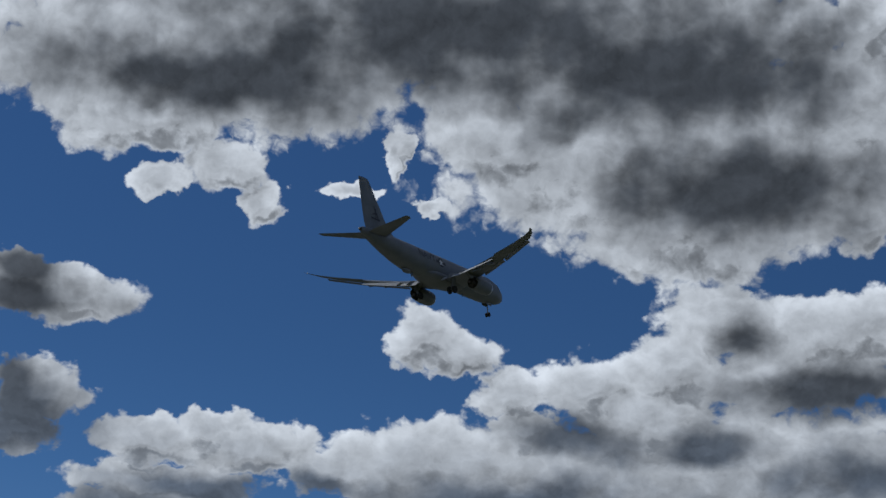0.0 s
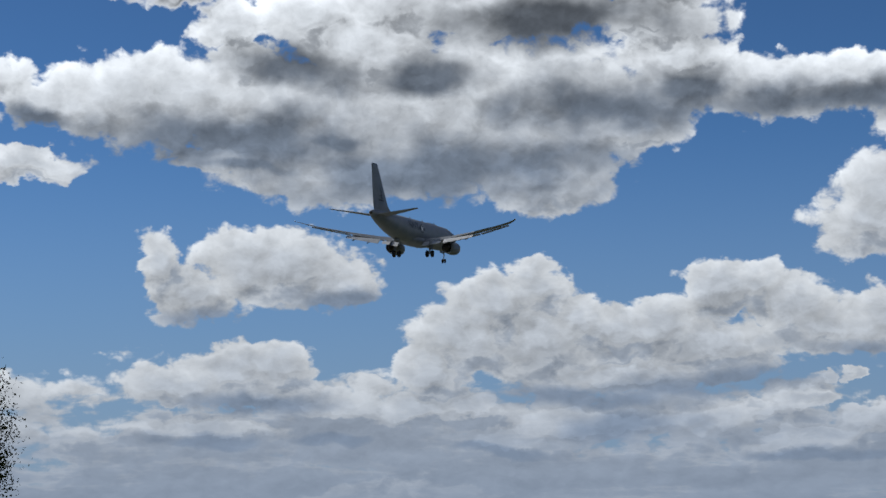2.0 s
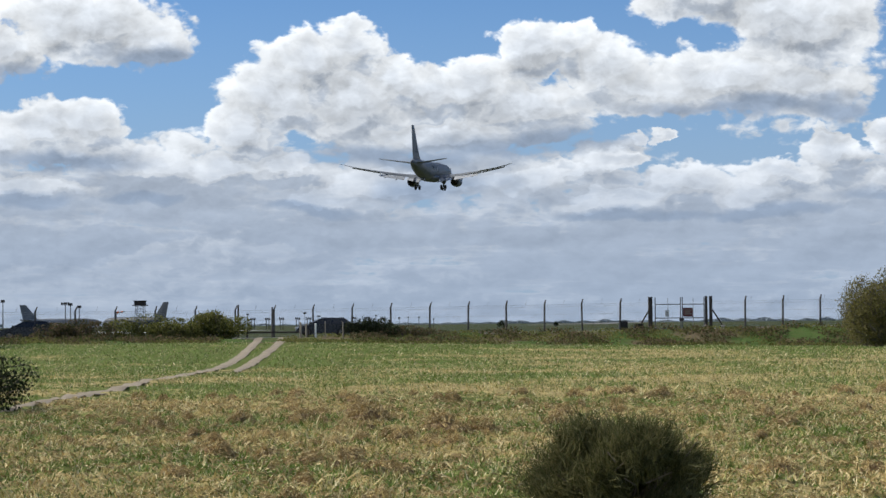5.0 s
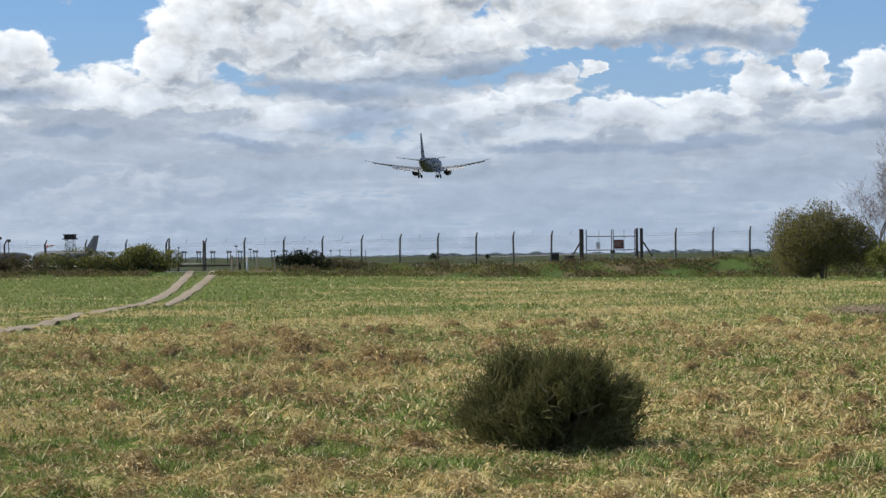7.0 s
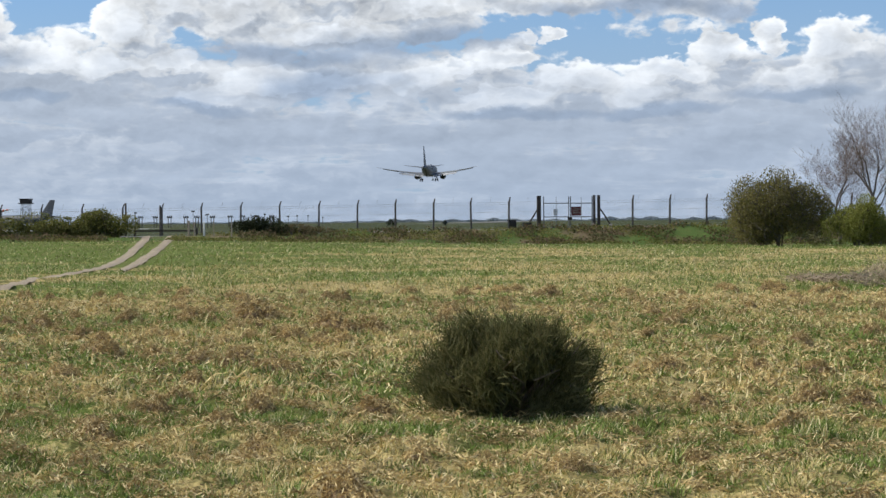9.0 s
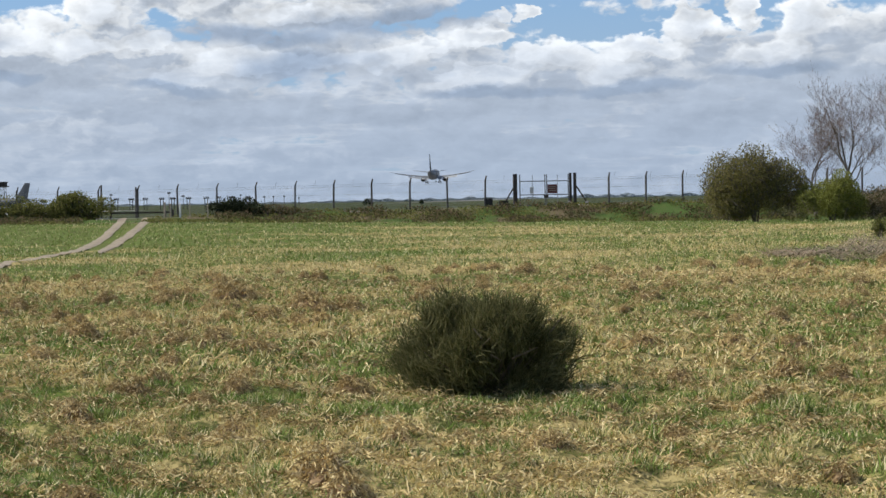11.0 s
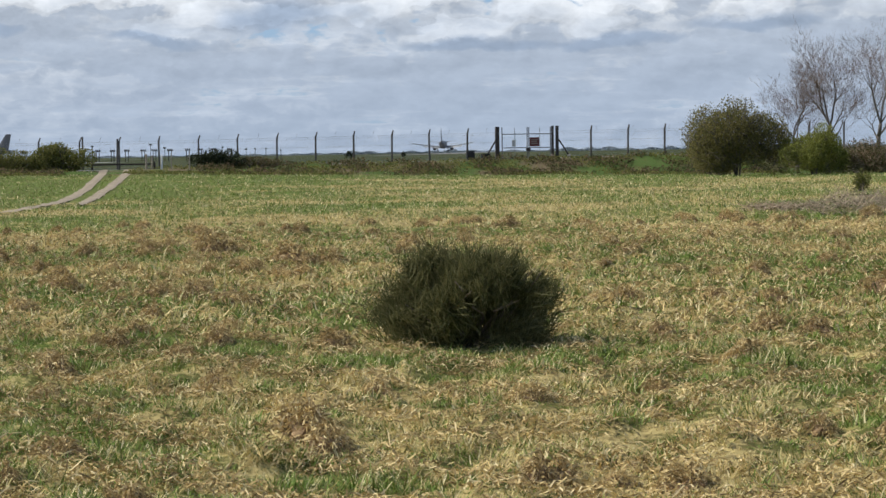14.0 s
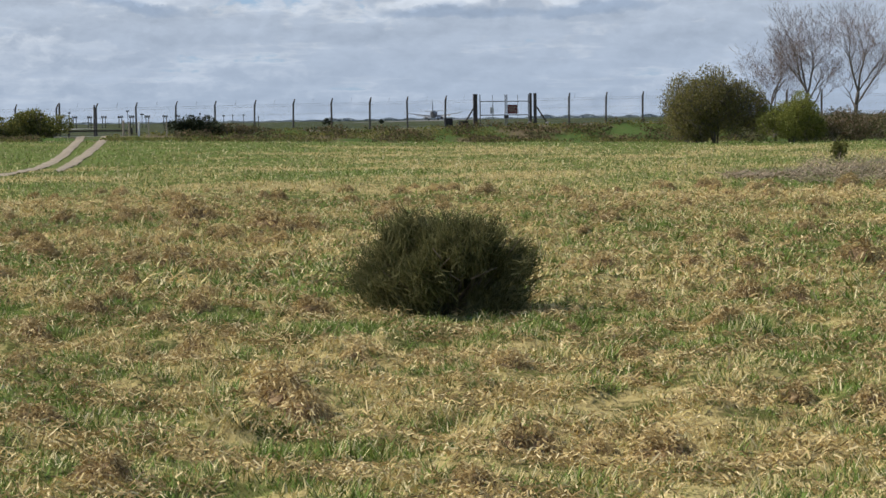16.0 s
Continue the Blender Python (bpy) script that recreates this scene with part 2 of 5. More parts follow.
blue = mixc(ramp(height, 13.0, 3.0, 0.0, 0.5), blue, (0.40, 0.52, 0.70))
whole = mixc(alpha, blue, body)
haze = ramp(height, 7.0, -0.3, 0.0, 0.72)
whole = mixc(haze, whole, (0.395, 0.495, 0.66))
back = wt.nodes.new("ShaderNodeBackground")
wt.links.new(whole, back.inputs[0])
back.inputs[1].default_value = 1.0
wt.links.new(back.outputs[0], wt.nodes.new("ShaderNodeOutputWorld").inputs[0])

sun = new("sun", bpy.data.lights.new("sun", "SUN"))
sun.data.energy, sun.data.angle, sun.data.color = 5.0, radians(0.6), (1.0, 0.935, 0.82)
to_sun = Vector((math.sin(radians(SUN_AZ)) * math.cos(radians(SUN_EL)), math.cos(radians(SUN_AZ)) * math.cos(radians(SUN_EL)), math.sin(radians(SUN_EL))))
sun.matrix_world = look((0, 0, 300), Vector((0, 0, 300)) - to_sun)

# ---- materials ----
def surface(name, a, b, scale=4.0, rough=0.8, metal=0.0, bump=0.0, island=0.0, fine=None, spec=0.4, obj=True):
    """Two colours mixed by noise at two scales, with optional relief and a change from piece to piece."""
    m = bpy.data.materials.new(name)
    m.use_nodes = True
    t = m.node_tree
    p = t.nodes["Principled BSDF"]
    co = t.nodes.new("ShaderNodeTexCoord").outputs["Object"] if obj else t.nodes.new("ShaderNodeNewGeometry").outputs["Position"]
    n1 = fbm(co, scale, 5.0, 0.6, tree=t)
    n2 = fbm(co, fine or scale * 9, 4.0, 0.6, tree=t)
    f = M("ADD", M("MULTIPLY", n1, 0.6, tree=t), M("MULTIPLY", n2, 0.4, tree=t), tree=t)
    if island:
        g = t.nodes.new("ShaderNodeNewGeometry")
        f = M("ADD", f, M("MULTIPLY", M("SUBTRACT", g.outputs["Random Per Island"], 0.5, tree=t), island, tree=t), tree=t)
    f = ramp(f, 0.32, 0.68, tree=t)
    t.links.new(mixc(f, a, b, tree=t), p.inputs["Base Color"])
    r = M("ADD", rough - 0.08, M("MULTIPLY", n2, 0.16, tree=t), tree=t, clamp=True)
    t.links.new(r, p.inputs["Roughness"])
    p.inputs["Metallic"].default_value = metal
    p.inputs["Specular IOR Level"].default_value = spec
    if bump:
        bn = t.nodes.new("ShaderNodeBump")
        bn.inputs["Strength"].default_value, bn.inputs["Distance"].default_value = 0.6, bump
        t.links.new(f, bn.inputs["Height"])
        t.links.new(bn.outputs[0], p.inputs["Normal"])
    return m


def let_through(m, share):
    """Thin leaves, twigs and blades let part of the light through."""
    t = m.node_tree
    p = t.nodes["Principled BSDF"]
    thin, both = t.nodes.new("ShaderNodeBsdfTranslucent"), t.nodes.new("ShaderNodeMixShader")
    t.links.new(p.inputs["Base Color"].links[0].from_socket, thin.inputs["Color"])
    both.inputs[0].default_value = share
    t.links.new(p.outputs[0], both.inputs[1])
    t.links.new(thin.outputs[0], both.inputs[2])
    t.links.new(both.outputs[0], t.nodes["Material Output"].inputs["Surface"])


def lush(sp, t):
    """The damp hollow by the track and the foot of the bank stay green."""
    hollow = M("MULTIPLY", ramp(sp.outputs[0], -3.0, -12.0, tree=t), ramp(sp.outputs[1], 55.0, 95.0, tree=t), tree=t)
    foot = ramp(sp.outputs[1], 118.0, 138.0, tree=t)
    return M("MULTIPLY", M("MAXIMUM", hollow, foot, tree=t), 0.075, tree=t)


def ground_paint():
    """Rough pasture: straw and green in patches, bare and dark by the bank, mown green beyond the wire."""
    m = bpy.data.materials.new("pasture")
    m.use_nodes = True
    t = m.node_tree
    p = t.nodes["Principled BSDF"]
    co = t.nodes.new("ShaderNodeNewGeometry").outputs["Position"]
    sp = t.nodes.new("ShaderNodeSeparateXYZ")
    t.links.new(co, sp.inputs[0])
    wide = fbm(co, 0.13, 4.0, 0.6, tree=t)
    mid = fbm(co, 2.2, 5.0, 0.65, tree=t)
    fine = fbm(co, 14.0, 4.0, 0.7, tree=t)
    f = M("ADD", M("MULTIPLY", wide, 0.45, tree=t), M("ADD", M("MULTIPLY", mid, 0.35, tree=t), M("MULTIPLY", fine, 0.2, tree=t), tree=t), tree=t)
    f = M("SUBTRACT", f, lush(sp, t), tree=t)
    grass = mixc(ramp(f, 0.47, 0.54, tree=t), (0.120, 0.175, 0.034), (0.44, 0.355, 0.15), tree=t)
    grass = mixc(ramp(M("MULTIPLY", mid, fine, tree=t), 0.30, 0.20, 0.0, 0.6, tree=t), grass, (0.10, 0.066, 0.030), tree=t)
    beyond = M("SUBTRACT", sp.outputs[1], M("ADD", 160.0, M("MULTIPLY", sp.outputs[0], 0.2, tree=t), tree=t), tree=t)
    rank = M("MULTIPLY", ramp(beyond, -19.0, -15.0, tree=t), ramp(beyond, -4.0, -1.0, 1.0, 0.0, tree=t), tree=t)
    bank = mixc(ramp(fbm(co, 0.22, 4.0, 0.6, tree=t), 0.42, 0.58, tree=t), (0.075, 0.120, 0.030), (0.135, 0.105, 0.062), tree=t)
    grass = mixc(M("MULTIPLY", rank, ramp(mid, 0.25, 0.5, tree=t), tree=t), grass, bank, tree=t)
    mown = mixc(ramp(fbm(co, 0.02, 4.0, 0.6, tree=t), 0.4, 0.6, tree=t), (0.036, 0.050, 0.018), (0.068, 0.072, 0.030), tree=t)
    grass = mixc(ramp(beyond, -2.0, 0.5, tree=t), grass, mown, tree=t)
    t.links.new(grass, p.inputs["Base Color"])
    p.inputs["Roughness"].default_value = 0.95
    p.inputs["Specular IOR Level"].default_value = 0.1
    bn = t.nodes.new("ShaderNodeBump")
    bn.inputs["Strength"].default_value, bn.inputs["Distance"].default_value = 0.8, 0.06
    t.links.new(M("ADD", mid, M("MULTIPLY", fine, 0.5, tree=t), tree=t), bn.inputs["Height"])
    t.links.new(bn.outputs[0], p.inputs["Normal"])
    return m


def blade_paint(name, a, b, c):
    """Grass blades: green, straw and pale straw, in patches and from blade to blade."""
    m = bpy.data.materials.new(name)
    m.use_nodes = True
    t = m.node_tree
    p = t.nodes["Principled BSDF"]
    g = t.nodes.new("ShaderNodeNewGeometry")
    co, rnd = g.outputs["Position"], g.outputs["Random Per Island"]
    wide = fbm(co, 0.13, 4.0, 0.6, tree=t)
    mid = fbm(co, 2.2, 5.0, 0.65, tree=t)
    f = M("ADD", M("MULTIPLY", wide, 0.45, tree=t), M("MULTIPLY", mid, 0.55, tree=t), tree=t)
    sp = t.nodes.new("ShaderNodeSeparateXYZ")
    t.links.new(co, sp.inputs[0])
    f = M("SUBTRACT", f, lush(sp, t), tree=t)
    f = ramp(M("ADD", f, M("MULTIPLY", M("SUBTRACT", rnd, 0.5, tree=t), 0.14, tree=t), tree=t), 0.488, 0.546, tree=t)
    col = mixc(f, a, b, tree=t)
    col = mixc(ramp(rnd, 0.74, 0.96, tree=t), col, c, tree=t)
    # some blades are dead and brown
    col = mixc(ramp(rnd, 0.24, 0.06, 0.0, 0.60, tree=t), col, (0.115, 0.080, 0.038), tree=t)
    t.links.new(col, p.inputs["Base Color"])
    p.inputs["Roughness"].default_value = 0.75
    p.inputs["Specular IOR Level"].default_value = 0.2
    return m


PASTURE = ground_paint()
BLADE = blade_paint("grass_blade", (0.170, 0.250, 0.048), (0.58, 0.475, 0.21), (0.78, 0.68, 0.40))
STRAW = blade_paint("dry_tussock", (0.38, 0.275, 0.12), (0.62, 0.475, 0.22), (0.78, 0.64, 0.36))
BROOM = surface("broom_twig", (0.078, 0.084, 0.028), (0.19, 0.175, 0.075), 3.0, 0.8, island=0.6, spec=0.2)
BROOM_WOOD = surface("broom_wood", (0.10, 0.075, 0.05), (0.20, 0.16, 0.11), 6.0, 0.9)
BARK = surface("bark", (0.095, 0.080, 0.066), (0.17, 0.145, 0.12), 2.0, 0.95)
TWIG = surface("bare_twig", (0.16, 0.115, 0.095), (0.27, 0.20, 0.165), 2.0, 0.95)
HAW_LEAF = surface("hawthorn_leaf", (0.155, 0.150, 0.048), (0.27, 0.235, 0.095), 0.6, 0.8, island=0.7, spec=0.2)
GORSE_LEAF = surface("willow_leaf", (0.18, 0.195, 0.042), (0.30, 0.31, 0.085), 0.8, 0.8, island=0.6, spec=0.2)
HEDGE_LEAF = surface("hedge_leaf", (0.115, 0.130, 0.036), (0.23, 0.22, 0.068), 0.5, 0.85, island=0.7, spec=0.2)
BRAMBLE = surface("bramble", (0.075, 0.085, 0.030), (0.19, 0.135, 0.080), 0.6, 0.9, island=0.8, spec=0.2)
DARK_LEAF = surface("evergreen_leaf", (0.018, 0.026, 0.010), (0.040, 0.050, 0.018), 0.7, 0.85, island=0.6, spec=0.2)
for leaf_paint, share in ((BLADE, 0.10), (STRAW, 0.08), (BROOM, 0.3), (HAW_LEAF, 0.4), (GORSE_LEAF, 0.4), (HEDGE_LEAF, 0.4), (BRAMBLE, 0.3)):
    let_through(leaf_paint, share)
PALE_TWIG = surface("dead_twig", (0.32, 0.245, 0.17), (0.47, 0.37, 0.27), 3.0, 0.9, island=0.5)
DIRT = surface("bare_earth", (0.25, 0.20, 0.14), (0.36, 0.30, 0.215), 0.8, 0.95, bump=0.03, obj=False)
TARMAC = surface("tarmac", (0.13, 0.125, 0.12), (0.22, 0.21, 0.20), 0.4, 0.9, obj=False)
CONCRETE = surface("pale_concrete", (0.40, 0.39, 0.37), (0.52, 0.51, 0.48), 0.2, 0.9, obj=False)
POST = surface("post_concrete", (0.060, 0.055, 0.050), (0.13, 0.12, 0.11), 3.0, 0.9, bump=0.01)
WIRE = surface("fence_wire", (0.22, 0.23, 0.24), (0.36, 0.37, 0.38), 3.0, 0.5, metal=0.8)
RUST = surface("dark_steel", (0.030, 0.026, 0.024), (0.075, 0.062, 0.052), 4.0, 0.7, metal=0.2)
STEEL = surface("galvanised_steel", (0.12, 0.12, 0.12), (0.20, 0.20, 0.20), 4.0, 0.6, metal=0.3)
RED = surface("red_sign", (0.095, 0.026, 0.024), (0.15, 0.040, 0.036), 4.0, 0.6)
WHITE = surface("white_sign", (0.62, 0.62, 0.60), (0.78, 0.78, 0.76), 4.0, 0.6)
BLACK = surface("black_plastic", (0.010, 0.010, 0.010), (0.022, 0.022, 0.022), 4.0, 0.7)
TIMBER = surface("weathered_timber", (0.22, 0.19, 0.15), (0.36, 0.32, 0.26), 5.0, 0.9)
GREY_PAINT = surface("grey_aircraft_paint", (0.135, 0.145, 0.155), (0.185, 0.195, 0.205), 0.5, 0.50, spec=0.35)
GREY_FAR = surface("weathered_grey_paint", (0.12, 0.135, 0.155), (0.19, 0.205, 0.225), 0.3, 0.6)
DARK_FAR = surface("dark_grey_paint", (0.045, 0.055, 0.070), (0.075, 0.085, 0.10), 0.3, 0.6)
DARK_MARK = surface("dark_marking", (0.035, 0.037, 0.042), (0.055, 0.057, 0.062), 2.0, 0.6)
FLAP_PAINT = surface("pale_flap_paint", (0.34, 0.35, 0.36), (0.42, 0.43, 0.44), 1.0, 0.55)
EARTH = surface("tussock_heart", (0.16, 0.10, 0.052), (0.42, 0.29, 0.15), 9.0, 0.95, bump=0.02)
BARE_METAL = surface("bare_aluminium", (0.55, 0.56, 0.58), (0.70, 0.71, 0.72), 1.0, 0.32, metal=0.9)
RUBBER = surface("tyre_rubber", (0.012, 0.012, 0.012), (0.025, 0.025, 0.025), 6.0, 0.85)
HOT = surface("burnt_metal", (0.05, 0.045, 0.04), (0.10, 0.09, 0.08), 3.0, 0.5, metal=0.8)
CAR_DARK = surface("dark_car_paint", (0.012, 0.013, 0.016), (0.018, 0.019, 0.023), 1.0, 0.28, spec=0.5)
CAR_WHITE = surface("white_car_paint", (0.70, 0.70, 0.70), (0.78, 0.78, 0.78), 1.0, 0.3, spec=0.5)
GLASS = surface("dark_glass", (0.010, 0.012, 0.014), (0.020, 0.022, 0.025), 1.0, 0.1, spec=0.6)
LENS = surface("headlight_glass", (0.65, 0.67, 0.70), (0.8, 0.8, 0.82), 1.0, 0.2, spec=0.6)
BRICK = surface("shed_cladding", (0.20, 0.19, 0.18), (0.28, 0.27, 0.26), 0.3, 0.8)
ORANGE = surface("orange_cloth", (0.62, 0.12, 0.05), (0.75, 0.20, 0.08), 1.0, 0.8)
# the air's haze over distant trees, put into the base colour as pale blue-grey
HAZED_WOOD = surface("hazed_wood", (0.20, 0.245, 0.28), (0.27, 0.31, 0.34), 0.02, 0.95, spec=0.1)


# ---- mesh helpers ----
def mesh_of(name, verts, faces, material, smooth=False):
    me = bpy.data.meshes.new(name)
    me.from_pydata([tuple(v) for v in verts], [], [tuple(f) for f in faces])
    me.materials.append(material)
    if smooth:
        me.polygons.foreach_set("use_smooth", [True] * len(me.polygons))
    me.update()
    return me


def quick_mesh(name, verts, sizes, material, smooth=False):
    """A mesh from a numpy array of corners, in faces of `sizes` corners each, none shared."""
    me = bpy.data.meshes.new(name)
    n = len(verts)
    me.vertices.add(n)
    me.vertices.foreach_set("co", np.asarray(verts, dtype=np.float32).ravel())
    me.loops.add(n)
    me.loops.foreach_set("vertex_index", np.arange(n, dtype=np.int32))
    me.polygons.add(n // sizes)
    me.polygons.foreach_set("loop_start", np.arange(0, n, sizes, dtype=np.int32))
    me.materials.append(material)
    me.update(calc_edges=True)
    return me


def grid_mesh(name, P, material, smooth=True):
    """A sheet from an array (rows, columns, 3)."""
    r, c = P.shape[:2]
    me = bpy.data.meshes.new(name)
    me.vertices.add(r * c)
    me.vertices.foreach_set("co", P.astype(np.float32).ravel())
    i = np.arange((r - 1) * (c - 1)).reshape(r - 1, c - 1)
    a = (np.arange(r - 1)[:, None] * c + np.arange(c - 1)[None, :])
    q = np.stack([a, a + 1, a + 1 + c, a + c], -1).reshape(-1)
    me.loops.add(len(q))
    me.loops.foreach_set("vertex_index", q.astype(np.int32))
    me.polygons.add(i.size)
    me.polygons.foreach_set("loop_start", np.arange(0, len(q), 4, dtype=np.int32))
    me.polygons.foreach_set("use_smooth", np.full(i.size, smooth))
    me.materials.append(material)
    me.update(calc_edges=True)
    return me


def part(name, bm, material, parent, label="", smooth=False):
    """One mesh object under a thing or a part, from a bmesh or a ready mesh."""
    if isinstance(bm, bmesh.types.BMesh):
        me = bpy.data.meshes.new(name)
        bm.to_mesh(me)
        bm.free()
        me.materials.append(material)
        if smooth:
            me.polygons.foreach_set("use_smooth", [True] * len(me.polygons))
    else:
        me = bm
    ob = new(name, me)
    ob.parent = parent
    return tagged(ob, label)


def thing(name, at, label, category, group="", kind=""):
    ob = new(name)
    ob.empty_display_size = 0.1
    ob.matrix_basis = at if isinstance(at, Matrix) else pose(*at)
    return tagged(ob, label, category, group, kind)


def box(bm, x0, x1, y0, y1, z0, z1, bevel=0.0):
    vs = [bm.verts.new((x, y, z)) for x in (x0, x1) for y in (y0, y1) for z in (z0, z1)]
    fs = [(0, 1, 3, 2), (4, 6, 7, 5), (0, 4, 5, 1), (2, 3, 7, 6), (0, 2, 6, 4), (1, 5, 7, 3)]
    made = [bm.faces.new([vs[i] for i in f]) for f in fs]
    if bevel:
        es = list({e for f in made for e in f.edges})
        bmesh.ops.bevel(bm, geom=es, offset=bevel, segments=2, affect="EDGES")
    return bm


def rod(bm, p, q, r0, r1=None, n=6):
    """A tapered round bar from p to q."""
    p, q = Vector(p), Vector(q)
    r1 = r0 if r1 is None else r1
    d = (q - p).normalized()
    u = d.orthogonal().normalized()
    w = d.cross(u)
    ring = lambda c, r: [bm.verts.new(c + r * (math.cos(a) * u + math.sin(a) * w)) for a in (2 * math.pi * k / n for k in range(n))]
    a, b = ring(p, r0), ring(q, r1)
    for k in range(n):
        bm.faces.new((a[k], a[(k + 1) % n], b[(k + 1) % n], b[k]))
    bm.faces.new(a[::-1])
    bm.faces.new(b)
    return bm


def loft(rings, caps=True):
    """A skin over closed rings of points."""
    bm = bmesh.new()
    rows = [[bm.verts.new(p) for p in ring] for ring in rings]
    n = len(rows[0])
    for a, b in zip(rows, rows[1:]):
        for k in range(n):
            bm.faces.new((a[k], a[(k + 1) % n], b[(k + 1) % n], b[k]))
    if caps:
        bm.faces.new(rows[0][::-1])
        bm.faces.new(rows[-1])
    bmesh.ops.recalc_face_normals(bm, faces=bm.faces)
    return bm


# ---- the ground ----
def smooth01(v):
    v = np.clip(v, 0, 1)
    return v * v * (3 - 2 * v)


def waves(x, y, seed, size, octaves=4):
    """Rolling unevenness, about -1 to 1."""
    rng = np.random.RandomState(seed)
    total, amp = np.zeros(np.broadcast(x, y).shape), 1.0
    for _ in range(octaves):
        for _ in range(4):
            a = rng.uniform(0, 2 * math.pi)
            total = total + amp * 0.35 * np.sin((x * math.cos(a) + y * math.sin(a)) * 2 * math.pi / size * rng.uniform(0.7, 1.4) + rng.uniform(0, 7))
        size, amp = size / 2.1, amp / 1.9
    return total


def beyond_fence(x, y):
    return y - (160.0 + 0.2 * x)


def top_level(x):
    return np.clip(1.02 + 0.012 * x, 0.72, 1.25)


def ground_z(x, y):
    x, y = np.asarray(x, float), np.asarray(y, float)
    s = beyond_fence(x, y)
    lift = np.interp(x, [-40, -22, 0, 20, 60], [0.55, 0.50, 0.05, -0.2, -0.2]) * smooth01((y - 75) / 75)
    field = lift + (0.05 * waves(x, y, 3, 9.0) + 0.055 * waves(x, y, 4, 1.0, 2)) * smooth01((y - 5) / 8) * np.where(y > 60, 0.6, 1.0)
    up = smooth01((s + 14.0) / 7.0)
    bank = field * (1 - up) + top_level(x) * up + 0.10 * waves(x, y, 5, 4.0) * up * smooth01((-6.2 - s) / 1.0)
    return bank


def spaced(*spans):
    """Ticks from a list of (start, end, step)."""
    return np.unique(np.round(np.concatenate([np.arange(a, b, s) for a, b, s in spans]), 3))


gx = spaced((-4500, -400, 200), (-400, -60, 12), (-60, -14, 1.0), (-14, 14, 0.16), (14, 60, 1.0), (60, 400, 12), (400, 4501, 200))
gy = spaced((-300, 0, 20), (0, 7, 1.0), (7, 40, 0.16), (40, 135, 0.7), (135, 172, 0.5), (172, 300, 6), (300, 4501, 150))
GX, GY = np.meshgrid(gx, gy)
ground = tagged(new("ground", grid_mesh("ground", np.stack([GX, GY, ground_z(GX, GY)], -1), PASTURE)),
                "rough pasture of straw and green grass rising to a weedy bank", "ground", kind="structure")


def ribbon(name, xy, widths, lift, material, label, category):
    """A strip laid on the ground along a line."""
    xy = np.array(xy, float)
    d = np.gradient(xy, axis=0)
    d /= np.linalg.norm(d, axis=1)[:, None]
    side = np.stack([-d[:, 1], d[:, 0]], -1)
    across = np.linspace(-0.5, 0.5, 5)
    P = np.zeros((len(xy), 5, 3))
    for k, a in enumerate(across):
        q = xy + side * (a * np.asarray(widths))[:, None]
        P[:, k, :2] = q
        P[:, k, 2] = ground_z(q[:, 0], q[:, 1]) + lift - 0.03 * abs(a) * 2
    return tagged(new(name, grid_mesh(name, P[:, ::-1], material)), label, category, kind="structure")


rx = np.linspace(-300, 110, 300)
ribbon("road", np.stack([rx, 160.0 + 0.2 * rx - 4.4], -1), np.full(300, 4.6), 0.05, TARMAC, "narrow grey tarmac road along the perimeter fence", "road")


# worn wheel tracks from the road into the field
def bent_line(points, n=120):
    p = np.array(points, float)
    t = np.linspace(0, len(p) - 1, n)
    q = np.stack([np.interp(t, np.arange(len(p)), p[:, k]) for k in (0, 1)], -1)
    for _ in range(12):
        q[1:-1] = (q[:-2] + 2 * q[1:-1] + q[2:]) / 4
    return q


track_a = bent_line([(-11.0, 30.0), (-12.2, 44.0), (-12.8, 53.0), (-13.5, 63.0), (-14.6, 78.0), (-17.6, 100.0), (-21.6, 127.0), (-24.4, 146.0), (-25.2, 152.0)])
track_b = bent_line([(-12.9, 72.0), (-15.2, 90.0), (-18.9, 118.0), (-22.0, 141.0), (-23.4, 152.0)])
ribbon("track", track_a, np.interp(np.arange(120), [0, 40, 119], [0.28, 0.45, 0.62]), 0.06, DIRT, "pale bare-earth wheel track worn through the grass", "track")
ribbon("track", track_b, np.interp(np.arange(120), [0, 20, 119], [0.25, 0.5, 0.62]), 0.06, DIRT, "pale bare-earth wheel track worn through the grass", "track")


def gz(x, y):
    return float(ground_z(x, y))


# ---- the perimeter fence ----
def fence_y(x):
    return 160.0 + 0.2 * x


def fence_post_mesh():
    bm = bmesh.new()
    box(bm, -0.065, 0.065, -0.065, 0.065, -0.3, 2.15, 0.012)
    rings = []
    for z, y, h in ((2.15, 0.0, 0.063), (2.25, 0.02, 0.058), (2.36, 0.09, 0.052), (2.52, 0.20, 0.045)):
        rings.append([(h + 0.02 * (z - 2.15), y - h, z), (h + 0.02 * (z - 2.15), y + h, z), (-h + 0.02 * (z - 2.15), y + h, z), (-h + 0.02 * (z - 2.15), y - h, z)])
    # the cranked top leans along the fence as well as over it
    rings = [[(x + 0.35 * max(0.0, z - 2.15), y, z) for x, y, z in r] for r in rings]
    top = loft(rings)
    me = bpy.data.meshes.new("tmp")
    top.to_mesh(me)
    top.free()
    bm.from_mesh(me)
    bpy.data.meshes.remove(me)
    out = bpy.data.meshes.new("post")
    bm.to_mesh(out)
    bm.free()
    out.materials.append(POST)
    return out


